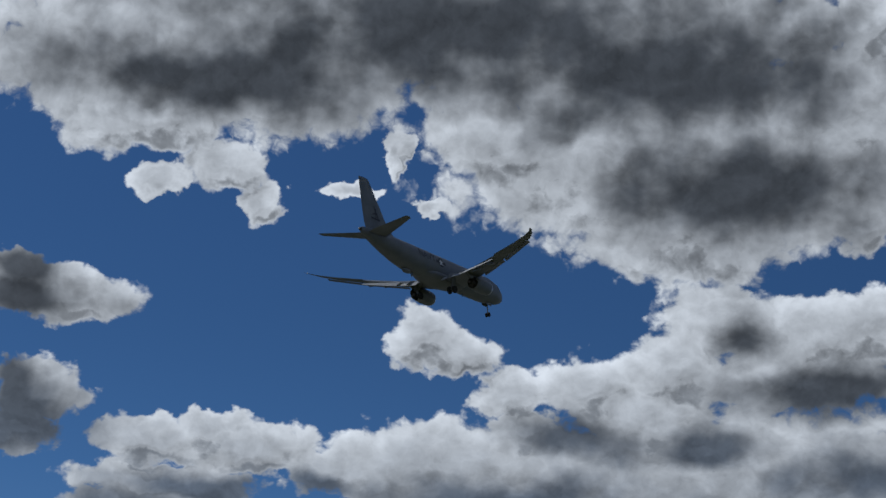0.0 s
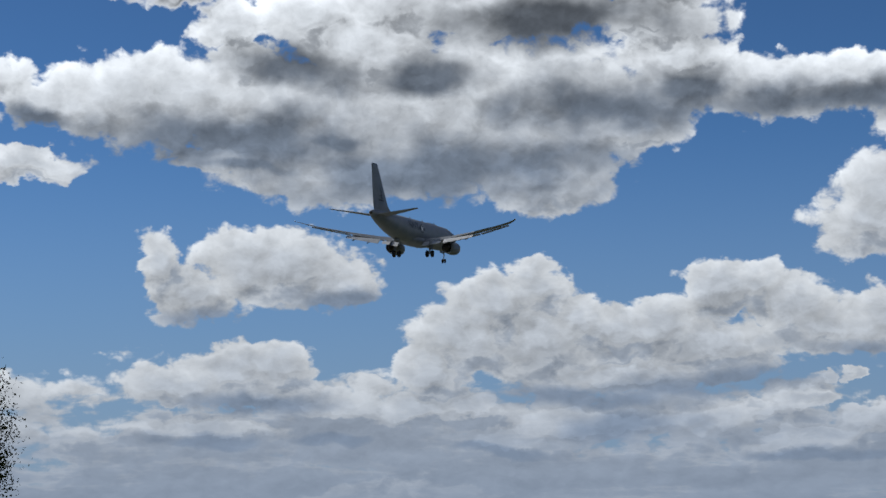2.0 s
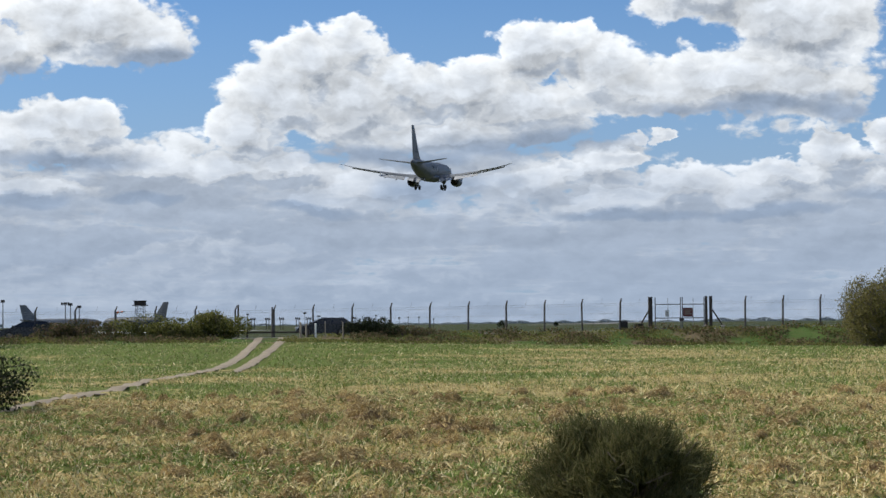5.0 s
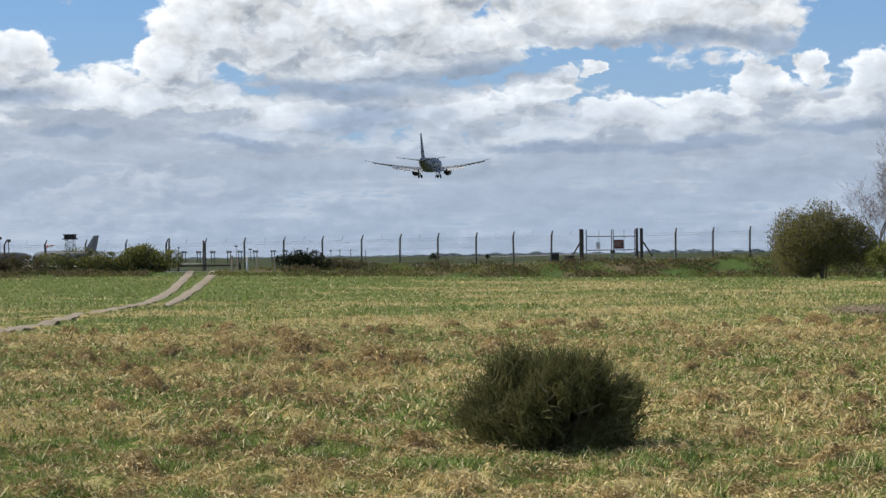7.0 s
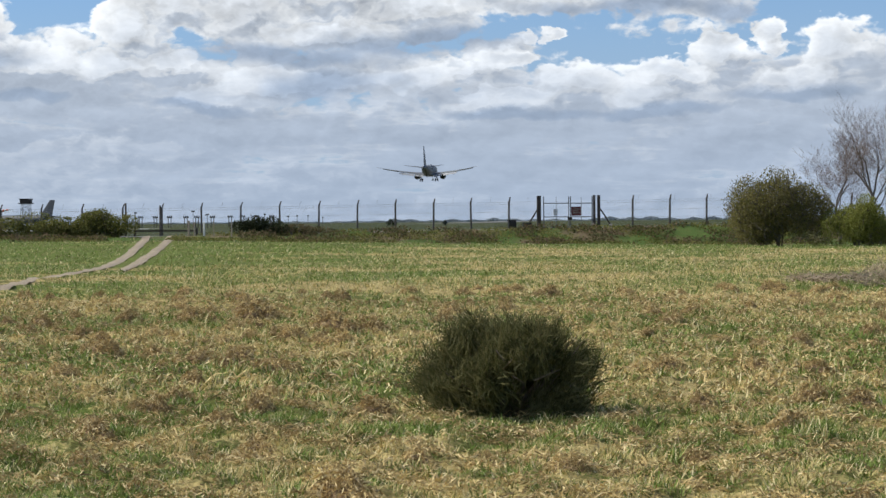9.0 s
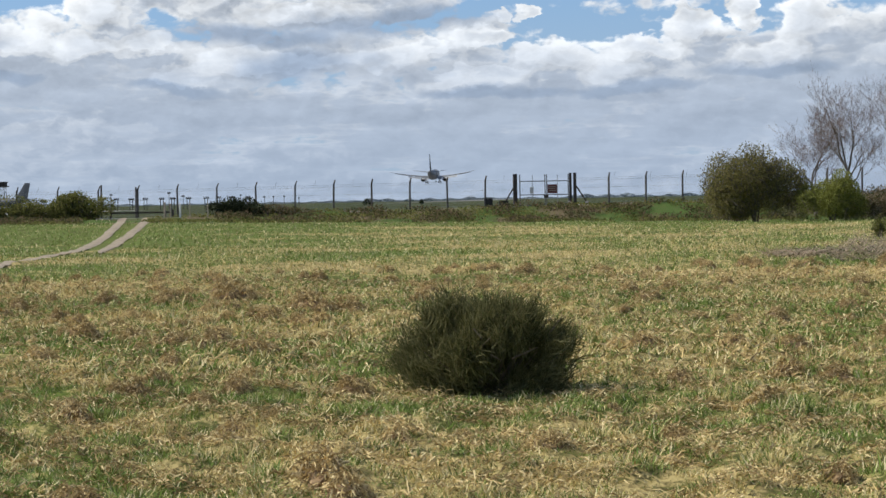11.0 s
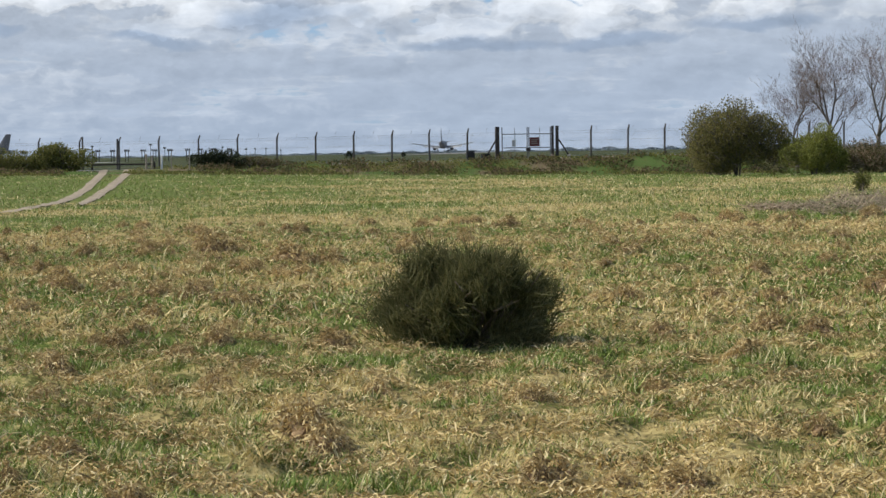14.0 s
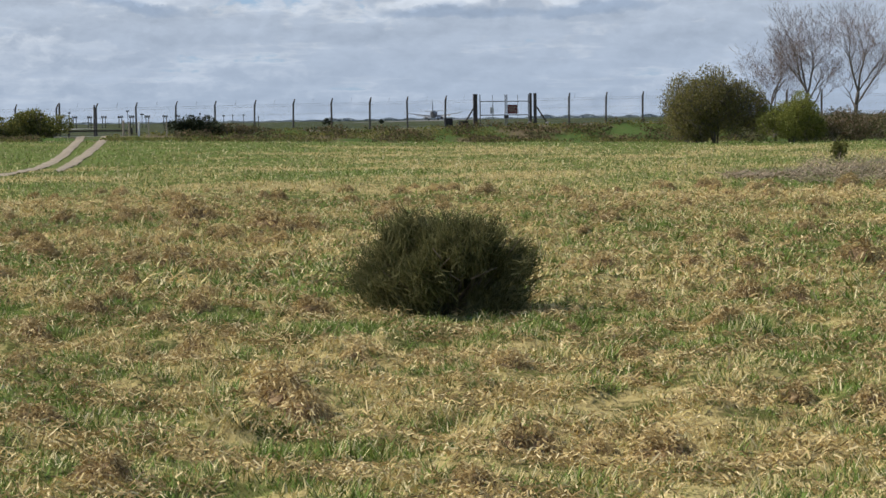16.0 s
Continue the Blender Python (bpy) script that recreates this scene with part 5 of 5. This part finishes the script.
# ---- grass ----
def blades(n, near, far, length, width, seed, lean=1.0):
    rng = np.random.RandomState(seed)
    y = np.sqrt(rng.uniform(near ** 2, far ** 2, n))
    x = y * rng.uniform(math.tan(radians(-19)), math.tan(radians(14.5)), n)
    patch = np.clip(0.75 + 0.7 * waves(x, y, 81, 1.1, 3), 0.2, 1.7)
    off = np.ones(n, bool)
    for line, wide in ((track_a, 0.55), (track_b, 0.55)):
        tx = np.interp(y, line[:, 1], line[:, 0], left=99, right=99)
        off &= np.abs(x - tx) > wide
    x, y, patch = x[off], y[off], patch[off]
    n = len(x)
    z = ground_z(x, y)
    L = length * patch * rng.uniform(0.5, 1.4, n)
    a = rng.uniform(0, 2 * math.pi, n)
    tilt = 0.45 + np.abs(rng.normal(0, lean * 0.6, n))
    d = np.stack([np.cos(a) * np.sin(tilt), np.sin(a) * np.sin(tilt), np.maximum(np.cos(tilt), 0.05)], -1) * L[:, None]
    base = np.stack([x, y, z - 0.005], -1)
    b = a + math.pi / 2 + rng.normal(0, 0.5, n)
    side = np.stack([np.cos(b), np.sin(b), np.zeros(n)], -1) * (width * rng.uniform(0.6, 1.4, n))[:, None]
    return np.stack([base - side, base + side, base + d + side * 0.25, base + d - side * 0.25], 1).reshape(-1, 3)


tall = np.concatenate([blades(150000, 8.5, 18, 0.070, 0.0050, 1, 1.1), blades(190000, 18, 38, 0.090, 0.0090, 2, 1.0), blades(120000, 38, 80, 0.11, 0.012, 3), blades(90000, 80, 147, 0.11, 0.020, 4)])
tagged(new("grass", quick_mesh("grass", tall, 4, BLADE)), "matted straw and green pasture grass", "grass", kind="stuff")


def thatch(n, near, far, length, width, seed):
    """Dead straw lying flat in mats between the green."""
    rng = np.random.RandomState(seed)
    y = np.sqrt(rng.uniform(near ** 2, far ** 2, n))
    x = y * rng.uniform(math.tan(radians(-19)), math.tan(radians(14.5)), n)
    keep = (waves(x, y, 85, 1.3, 3) > 0.10) & (np.abs(x - np.interp(y, track_a[:, 1], track_a[:, 0], left=99, right=99)) > 0.6)
    x, y = x[keep], y[keep]
    n = len(x)
    a = rng.uniform(0, 2 * math.pi, n) + 1.5 * np.sin(x * 2.1) + 1.2 * np.sin(y * 1.7)
    L = length * rng.uniform(0.5, 1.5, n)
    s = np.stack([x, y, ground_z(x, y) + rng.uniform(0.0, 0.05, n)], -1)
    e = s + np.stack([np.cos(a) * L, np.sin(a) * L, rng.normal(0.0, 0.25, n) * L], -1)
    m = (s + e) / 2 + np.array([0, 0, 1]) * (L * rng.uniform(0.1, 0.3, n))[:, None]
    return np.concatenate([strips(s, m, width, width, rng), strips(m, e, width, width * 0.3, rng)])


mats = np.concatenate([thatch(80000, 8.5, 20, 0.085, 0.0042, 5), thatch(90000, 20, 45, 0.12, 0.0075, 6)])
tagged(new("straw_thatch", quick_mesh("straw_thatch", mats, 4, STRAW)), "mats of dead straw lying in the pasture", "straw", kind="stuff")


def tussock_mesh(seed):
    """A matted mound: short straws laid every way over a lump, longer ones combed to one side."""
    rng = np.random.RandomState(seed)
    n = 700
    a, f = rng.uniform(0, 2 * math.pi, n), rng.uniform(0, 1, n) ** 0.5
    ragged = 1 + 0.25 * np.sin(2 * a + seed) + 0.18 * np.sin(5 * a + 2 * seed)
    hump = 0.125 * (1 - f ** 1.8) * (1 + 0.35 * np.sin(3 * a + seed))
    base = np.stack([np.cos(a) * f * 0.20 * ragged, np.sin(a) * f * 0.16 * ragged, hump + rng.uniform(-0.02, 0.01, n)], -1)
    comb = rng.uniform(0, 2 * math.pi)
    w = a + rng.normal(0, 1.0, n) + 0.6 * np.sin(comb - a)
    out = rng.uniform(0.03, 0.10, n)
    end = base + np.stack([np.cos(w) * out, np.sin(w) * out, rng.normal(0.005, 0.022, n) - 0.03 * f], -1)
    mid = (base + end) / 2 + np.array([0, 0, 1]) * rng.uniform(0.0, 0.03, n)[:, None]
    return quick_mesh("straw", np.concatenate([strips(base, mid, 0.0035, 0.0045, rng), strips(mid, end, 0.0045, 0.0015, rng)]), 4, STRAW)


TUSSOCKS = [tussock_mesh(90 + k) for k in range(5)]
tussock_rng = random.Random(12)


def mound_mesh(seed):
    bm = bmesh.new()
    bmesh.ops.create_icosphere(bm, subdivisions=3, radius=1)
    for v in bm.verts:
        k = 1 + 0.30 * noise.noise(v.co * 1.7 + Vector((seed * 3.1, 0, 0))) + 0.22 * noise.noise(v.co * 5.0 + Vector((0, seed, 0)))
        v.co = Vector((v.co.x * 0.19 * k, v.co.y * 0.15 * k, max(-0.03, v.co.z * 0.090 * k)))
    me = bpy.data.meshes.new("heart")
    bm.to_mesh(me)
    bm.free()
    me.materials.append(EARTH)
    return me


MOUNDS = [mound_mesh(k) for k in range(5)]


def tussock(x, y, size):
    k = tussock_rng.randrange(5)
    at = pose(x, y, gz(x, y) - 0.005, 0, 0, tussock_rng.uniform(0, 360))
    t = thing("grass_tussock", at @ Matrix.Diagonal((size, size, size * tussock_rng.uniform(0.9, 1.35), 1)), "domed tussock of dead straw-brown grass in the pasture", "tussock", "grass tussocks")
    part("heart", MOUNDS[k], EARTH, t, "dark matted heart")
    part("straw", TUSSOCKS[k], STRAW, t)


for x, y, size in (
    (-0.97, 17.55, 0.95),    (-2.19, 12.82, 0.75),    (-2.75, 13.87, 0.80),    (-0.87, 12.31, 1.10),    (1.07, 11.44, 0.50),
    (1.23, 10.35, 0.90),    (-3.90, 34.56, 1.80),    (-1.75, 31.12, 1.40),    (-2.33, 22.50, 1.30),    (-2.05, 19.04, 1.00),
    (-2.83, 18.59, 0.80),    (-4.78, 25.49, 1.30),    (5.06, 23.33, 1.40),    (2.57, 11.62, 0.70),    (0.56, 13.66, 0.70),
    (1.53, 14.53, 0.70),    (-0.59, 37.16, 1.20),    (2.43, 16.25, 0.80),    (-1.71, 15.09, 0.80),    (-1.51, 9.47, 0.80),
    (-1.52, 16.12, 0.70),    (3.01, 22.56, 1.00),    (-2.43, 31.60, 1.80),    (0.22, 9.33, 0.60),    (-2.19, 11.42, 0.70),
):
    tussock(x, y, size)
for k in range(260):
    y = math.sqrt(tussock_rng.uniform(9.5 ** 2, 50 ** 2))
    x = y * tussock_rng.uniform(-0.27, 0.24)
    if k % 3 == 0:
        x, y = x * 0.3 - 0.13 * y, 14.0 + 0.5 * y
    tussock(x, y, tussock_rng.choice((0.32, 0.42, 0.52, 0.65, 0.85)) * (1 + y / 110))


# ---- the airfield beyond the fence ----
def approach_light(x, y, h, wide):
    t = thing("approach_light", (x, y, gz(x, y)), "runway approach light bar on two thin legs", "approach light", "approach lights")
    part("crossbar", box(bmesh.new(), -wide / 2, wide / 2, -0.1, 0.1, h - 0.22, h, 0.03), RUST, t)
    for sx in (-0.5, 0.5):
        part("leg", box(bmesh.new(), sx * wide * 0.5 - 0.07, sx * wide * 0.5 + 0.07, -0.07, 0.07, -0.1, h - 0.2), RUST, t)
    for k in range(3):
        bm = bmesh.new()
        rod(bm, ((k - 1) * wide * 0.36, -0.12, h + 0.10), ((k - 1) * wide * 0.36, 0.14, h + 0.14), 0.13, 0.09, 8)
        part("lamp_head", bm, RUST, t)
    return t


first_light = approach_light(-71.2, 420, 2.35, 1.15)
for x, y in ((-74.9, 424), (-68.3, 421), (-65.2, 420), (-62.7, 426), (-59.5, 420), (-56.3, 420), (-53.0, 423), (-50.1, 420), (-47.2, 420), (-44.1, 421), (-80.5, 440), (-84.0, 425), (-88.5, 430)):
    copy_thing(first_light, pose(x, y, gz(x, y), 0, 0, (x * 37) % 9 - 4))


def pole_light(x, y, h, heads):
    t = thing("field_lamp", (x, y, gz(x, y)), "lamp head on a thin dark pole in the airfield", "lamp", "field lamps")
    bm = bmesh.new()
    rod(bm, (0, 0, -0.1), (0, 0, h), 0.07, 0.05, 6)
    part("pole", bm, RUST, t)
    part("head", box(bmesh.new(), -0.36 * heads, 0.36 * heads, -0.15, 0.15, h, h + 0.28, 0.05), RUST, t)


for x, y, h, heads in ((-60.3, 420, 3.3, 1), (-57.1, 418, 2.6, 1), (-40.6, 420, 2.1, 0.7), (-39.2, 425, 2.2, 0.5), (-36.5, 420, 2.2, 0.5), (-33.6, 422, 1.8, 0.4), (-72.3, 420, 3.1, 0.8), (-46.0, 425, 2.6, 0.6), (-42.4, 418, 1.4, 0.6)):
    pole_light(x, y, h, heads)


def flood_mast(az, el, y, heads=2):
    x = y * math.tan(radians(az))
    h = 1.7 + y * math.tan(radians(el)) / math.cos(radians(az)) - 1.0
    t = thing("floodlight_mast", (x, y, gz(x, y)), "tall apron floodlight mast", "floodlight mast", "floodlight masts")
    bm = bmesh.new()
    rod(bm, (0, 0, 0), (0, 0, h), 0.28, 0.16, 8)
    part("pole", bm, STEEL, t)
    part("head_frame", box(bmesh.new(), -0.9 * heads, 0.9 * heads, -0.3, 0.3, h - 1.1, h - 0.9, 0.03), STEEL, t)
    for k in range(heads * 2):
        xx = -0.9 * heads + 0.45 + 0.9 * k
        part("floodlight", box(bmesh.new(), xx - 0.35, xx + 0.35, -0.35, 0.2, h - 0.85, h, 0.06), RUST, t)


for az, el, y, n in ((-16.49, 0.78, 800, 1), (-14.80, 0.70, 800, 2), (-14.66, 0.68, 815, 1), (-14.42, 0.61, 790, 1), (-17.92, 0.79, 850, 1), (-19.6, 0.74, 820, 1)):
    flood_mast(az, el, y, n)


def lattice_tower():
    y, az = 900.0, -12.75
    x = y * math.tan(radians(az))
    t = thing("lattice_tower", (x, y, gz(x, y)), "lattice tower with a dark radar cabin on top", "tower")
    for sx in (-1, 1):
        for sy in (-1, 1):
            bm = bmesh.new()
            rod(bm, (2.2 * sx, 2.2 * sy, 0), (1.7 * sx, 1.7 * sy, 10.2), 0.16, 0.13, 6)
            part("leg", bm, STEEL, t)
    for k in range(4):
        bm = bmesh.new()
        z0, z1 = 2.5 * k, 2.5 * (k + 1)
        for sy in (-1, 1):
            rod(bm, (-2.1, 2.1 * sy, z0), (2.0, 2.0 * sy, z1), 0.07, n=4)
            rod(bm, (2.1, 2.1 * sy, z0), (-2.0, 2.0 * sy, z1), 0.07, n=4)
            rod(bm, (-2.0, 2.0 * sy, z1), (2.0, 2.0 * sy, z1), 0.08, n=4)
        part("bracing", bm, STEEL, t)
    deck = part("platform", box(bmesh.new(), -3.0, 3.0, -3.0, 3.0, 10.2, 10.6, 0.05), RUST, t)
    part("cabin", box(bmesh.new(), -2.3, 2.3, -2.3, 2.3, 10.6, 12.1, 0.15), RUST, t)
    part("roof", box(bmesh.new(), -2.6, 2.6, -2.6, 2.6, 12.1, 12.5, 0.1), RUST, t)


lattice_tower()


def parked_jet(az, y, turn, paint, label, scale=1.0):
    x = y * math.tan(radians(az))
    t = thing("parked_tanker", pose(x, y, gz(x, y) + 3.3 * scale, 0, 0, turn), label, "airplane", "parked aircraft")
    st = [(19.5, -0.3, 0.1, 0.1), (18.6, -0.2, 0.9, 0.9), (16.5, 0, 1.6, 1.7), (13, 0, 1.83, 2.1), (-8, 0, 1.83, 2.1), (-13, 0.4, 1.4, 1.6), (-18, 1.0, 0.7, 0.8), (-20.5, 1.4, 0.2, 0.25)]
    part("fuselage", loft([circle(*s, n=18) for s in st]), paint, t, smooth=True)
    part("fin", loft([fin_foil(le, c, 0.09, z, 6) for z, le, c in ((1.5, -11.5, 7.5), (9.0, -17.6, 3.2))]), paint, t)
    for sx in (-1, 1):
        part("wing", loft([foil(le, c, 0.11, sx * x2, z, 6) for x2, le, c, z in ((1.5, 6.5, 9.0, -1.0), (20.0, -8.0, 2.8, 1.0))]), paint, t)
        part("tailplane", loft([foil(le, c, 0.1, sx * x2, z, 6) for x2, le, c, z in ((0.6, -14.5, 4.0, 1.2), (6.2, -18.5, 1.8, 1.7))]), paint, t)
        for ex, ey in ((7.0, 3.0), (12.5, -1.5)):
            part("engine", loft(lathe([(ey + 2.4, 0.7), (ey + 2.0, 0.95), (ey, 0.95), (ey - 1.2, 0.55)], sx * ex, -1.3, 12)), paint, t)
        bm = bmesh.new()
        rod(bm, (sx * 3.2, -1.5, -1.2), (sx * 3.2, -1.5, -2.8), 0.15, n=6)
        leg = part("gear_leg", bm, STEEL, t)
        wheel("tyre", leg, sx * 3.2, -1.5, -2.75, 0.55, 0.8)
    bm = bmesh.new()
    rod(bm, (0, 14.5, -1.5), (0, 14.5, -2.8), 0.12, n=6)
    leg = part("gear_leg", bm, STEEL, t)
    wheel("tyre", leg, 0, 14.5, -2.8, 0.5, 0.5)


parked_jet(-12.9, 950.0, 62.0, DARK_FAR, "dark grey tanker aircraft parked on the apron")
parked_jet(-14.9, 1000.0, -80.0, GREY_FAR, "pale grey tanker aircraft parked on the apron", 0.95)
parked_jet(-18.2, 1050.0, -70.0, DARK_FAR, "dark tanker aircraft parked far across the apron", 0.95)


def windsock():
    y = 500.0
    x = y * math.tan(radians(-13.4))
    t = thing("windsock", (x, y, gz(x, y)), "orange and white windsock on a pole", "windsock")
    bm = bmesh.new()
    rod(bm, (0, 0, 0), (0, 0, 4.6), 0.06, n=6)
    part("pole", bm, STEEL, t)
    for k in range(4):
        bm = bmesh.new()
        rod(bm, (0.1 + 0.5 * k, 0, 4.45 + 0.07 * k), (0.6 + 0.5 * k, 0, 4.52 + 0.07 * k), 0.30 - 0.04 * k, 0.26 - 0.04 * k, 10)
        part("sleeve", bm, ORANGE if k % 2 == 0 else WHITE, t)


windsock()


def hangar(az0, az1, y, h, label, roof_rise=1.0):
    x0, x1 = y * math.tan(radians(az0)), y * math.tan(radians(az1))
    w = x1 - x0
    t = thing("airfield_building", ((x0 + x1) / 2, y, gz(x0, y)), label, "building", "airfield buildings")
    part("wall", box(bmesh.new(), -w / 2, w / 2, -6, 6, 0, h, 0.05), BRICK, t)
    part("roof", loft([[(-w / 2 - 0.4, -6.4, h), (w / 2 + 0.4, -6.4, h), (w / 2 + 0.4, 6.4, h), (-w / 2 - 0.4, 6.4, h)],
                       [(-w / 2 - 0.4, -3, h + roof_rise), (w / 2 + 0.4, -3, h + roof_rise), (w / 2 + 0.4, 3, h + roof_rise), (-w / 2 - 0.4, 3, h + roof_rise)]]), GREY_FAR, t)
    for k in range(3):
        xx = -w / 2 + w * (k + 0.5) / 3
        part("door", box(bmesh.new(), xx - w * 0.1, xx + w * 0.1, -6.08, -6.0, 0, h * 0.7), DARK_FAR, t)


hangar(-19.06, -17.84, 800.0, 5.6, "low grey hangar building across the airfield")
hangar(-13.6, -13.1, 900.0, 2.6, "low dark shed behind the parked aircraft", 0.5)
hangar(-22.5, -20.4, 880.0, 5.0, "long grey shed across the airfield", 0.8)

ax = np.linspace(-150, -60, 60)
ribbon("apron", np.stack([ax, np.full(60, 330.0)], -1), np.full(60, 120.0), 0.06, CONCRETE, "pale concrete taxiway across the airfield", "taxiway")
wx = np.linspace(-260, 420, 120)
ribbon("runway", np.stack([np.interp(wx, [-260, 420], [-12.0, 60.0]) * 1.0, np.interp(wx, [-260, 420], [780.0, 2600.0])], -1), np.full(120, 46.0), 0.06, TARMAC, "grey runway stretching away across the airfield", "runway")


def far_bush(x, y, w, h, seed):
    shrub("far_bush", "small dark bush far out on the airfield", (x, y, gz(x, y)), w, w, h, 700, 0.12, DARK_LEAF, seed, 0, 6, "bush", "far bushes")


far_bush(-18.3, 400.0, 2.0, 1.75, 81)
far_bush(-7.9, 400.0, 1.1, 1.0, 82)


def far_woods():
    """Low woods along the horizon, in uneven clumps, with the haze painted into their colour."""
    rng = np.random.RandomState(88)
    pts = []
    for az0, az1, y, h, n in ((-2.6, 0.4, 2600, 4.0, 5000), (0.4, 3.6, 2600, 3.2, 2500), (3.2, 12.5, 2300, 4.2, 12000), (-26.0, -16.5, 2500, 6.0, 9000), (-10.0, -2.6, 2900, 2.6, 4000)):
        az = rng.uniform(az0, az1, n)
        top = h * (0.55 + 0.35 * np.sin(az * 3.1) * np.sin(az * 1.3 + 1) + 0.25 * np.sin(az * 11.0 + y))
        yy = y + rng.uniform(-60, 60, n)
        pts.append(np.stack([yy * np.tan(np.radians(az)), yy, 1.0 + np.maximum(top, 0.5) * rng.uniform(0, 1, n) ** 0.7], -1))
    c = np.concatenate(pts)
    tagged(new("far_woods", quick_mesh("far_woods", leaf_quads(c, 1.1, rng), 4, HAZED_WOOD)), "woods along the horizon, with distance haze painted in as blue-grey", "woods", kind="stuff")


far_woods()


# ---- everything that moves ----
def motions():
    flight = [
        (0.0, -85.7, 266.8, 95.8, 4.5, -1.8, -13.4), (0.5, -82.1, 300.2, 96.9, 5.9, 2.1, -12.1), (1.0, -81.2, 325.2, 94.2, 6.4, 3.5, -10.6),
        (1.5, -74.2, 329.7, 71.9, 4.8, 3.4, -8.6), (2.0, -58.1, 321.6, 55.6, 3.8, 3.0, -8.9), (2.5, -49.0, 311.0, 46.2, 3.7, 2.7, -8.0),
        (3.0, -42.8, 315.0, 42.4, 3.3, 1.8, -7.7), (3.5, -40.7, 337.5, 40.3, 2.8, -0.8, -7.1), (4.0, -38.8, 371.2, 38.8, 2.3, -1.0, -7.1),
        (4.5, -37.2, 407.1, 37.2, 2.1, 0.0, -6.9), (5.0, -35.3, 441.0, 34.9, 2.3, 0.8, -6.6), (6.2, -31.5, 540.0, 31.4, 2.2, 0.2, -5.2),
        (7.5, -27.2, 650.0, 27.2, 2.1, 0.1, -4.4), (8.0, -25.9, 690.0, 25.2, 1.8, -0.4, -4.0), (9.0, -20.6, 762.0, 20.8, 1.6, -0.4, -3.9),
        (10.3, -15.0, 857.0, 15.8, 1.6, -0.3, -3.6), (11.5, -9.9, 945.0, 11.7, 1.5, -0.2, -3.4), (12.5, -5.6, 1025.0, 9.6, 1.2, 0.2, -3.0),
        (13.5, -2.1, 1104.0, 7.4, 0.8, -0.2, -2.8), (14.5, 2.2, 1170.0, 5.4, 0.2, -0.2, -2.8), (16.0, 8.0, 1270.0, 5.1, 0.0, 0.0, -2.8),
    ]
    walk(jet, [(t, pose(x, y, z, rx, ry, rz)) for t, x, y, z, rx, ry, rz in flight])
    for one, marks in ((car_a, ((0.0, 19.5), (2.5, -9.99), (3.5, -22.3), (5.0, -41.7), (7.0, -68.0), (16.0, -186.0))),
                       (car_b, ((0.0, 54.0), (3.0, 9.5), (4.0, -5.2), (5.0, -20.3), (7.0, -50.5), (16.0, -186.0))),
                       (truck, ((0.0, 7.8), (2.5, -33.2), (3.0, -41.4), (5.0, -74.0), (16.0, -254.0)))):
        rows = []
        for t, x in marks:
            y = 160.0 + 0.2 * x - 4.4
            rows.append((t, pose(x, y, gz(x, y) + 0.05, 0, 0, 90 + 11.3)))
        walk(one, rows)


motions()
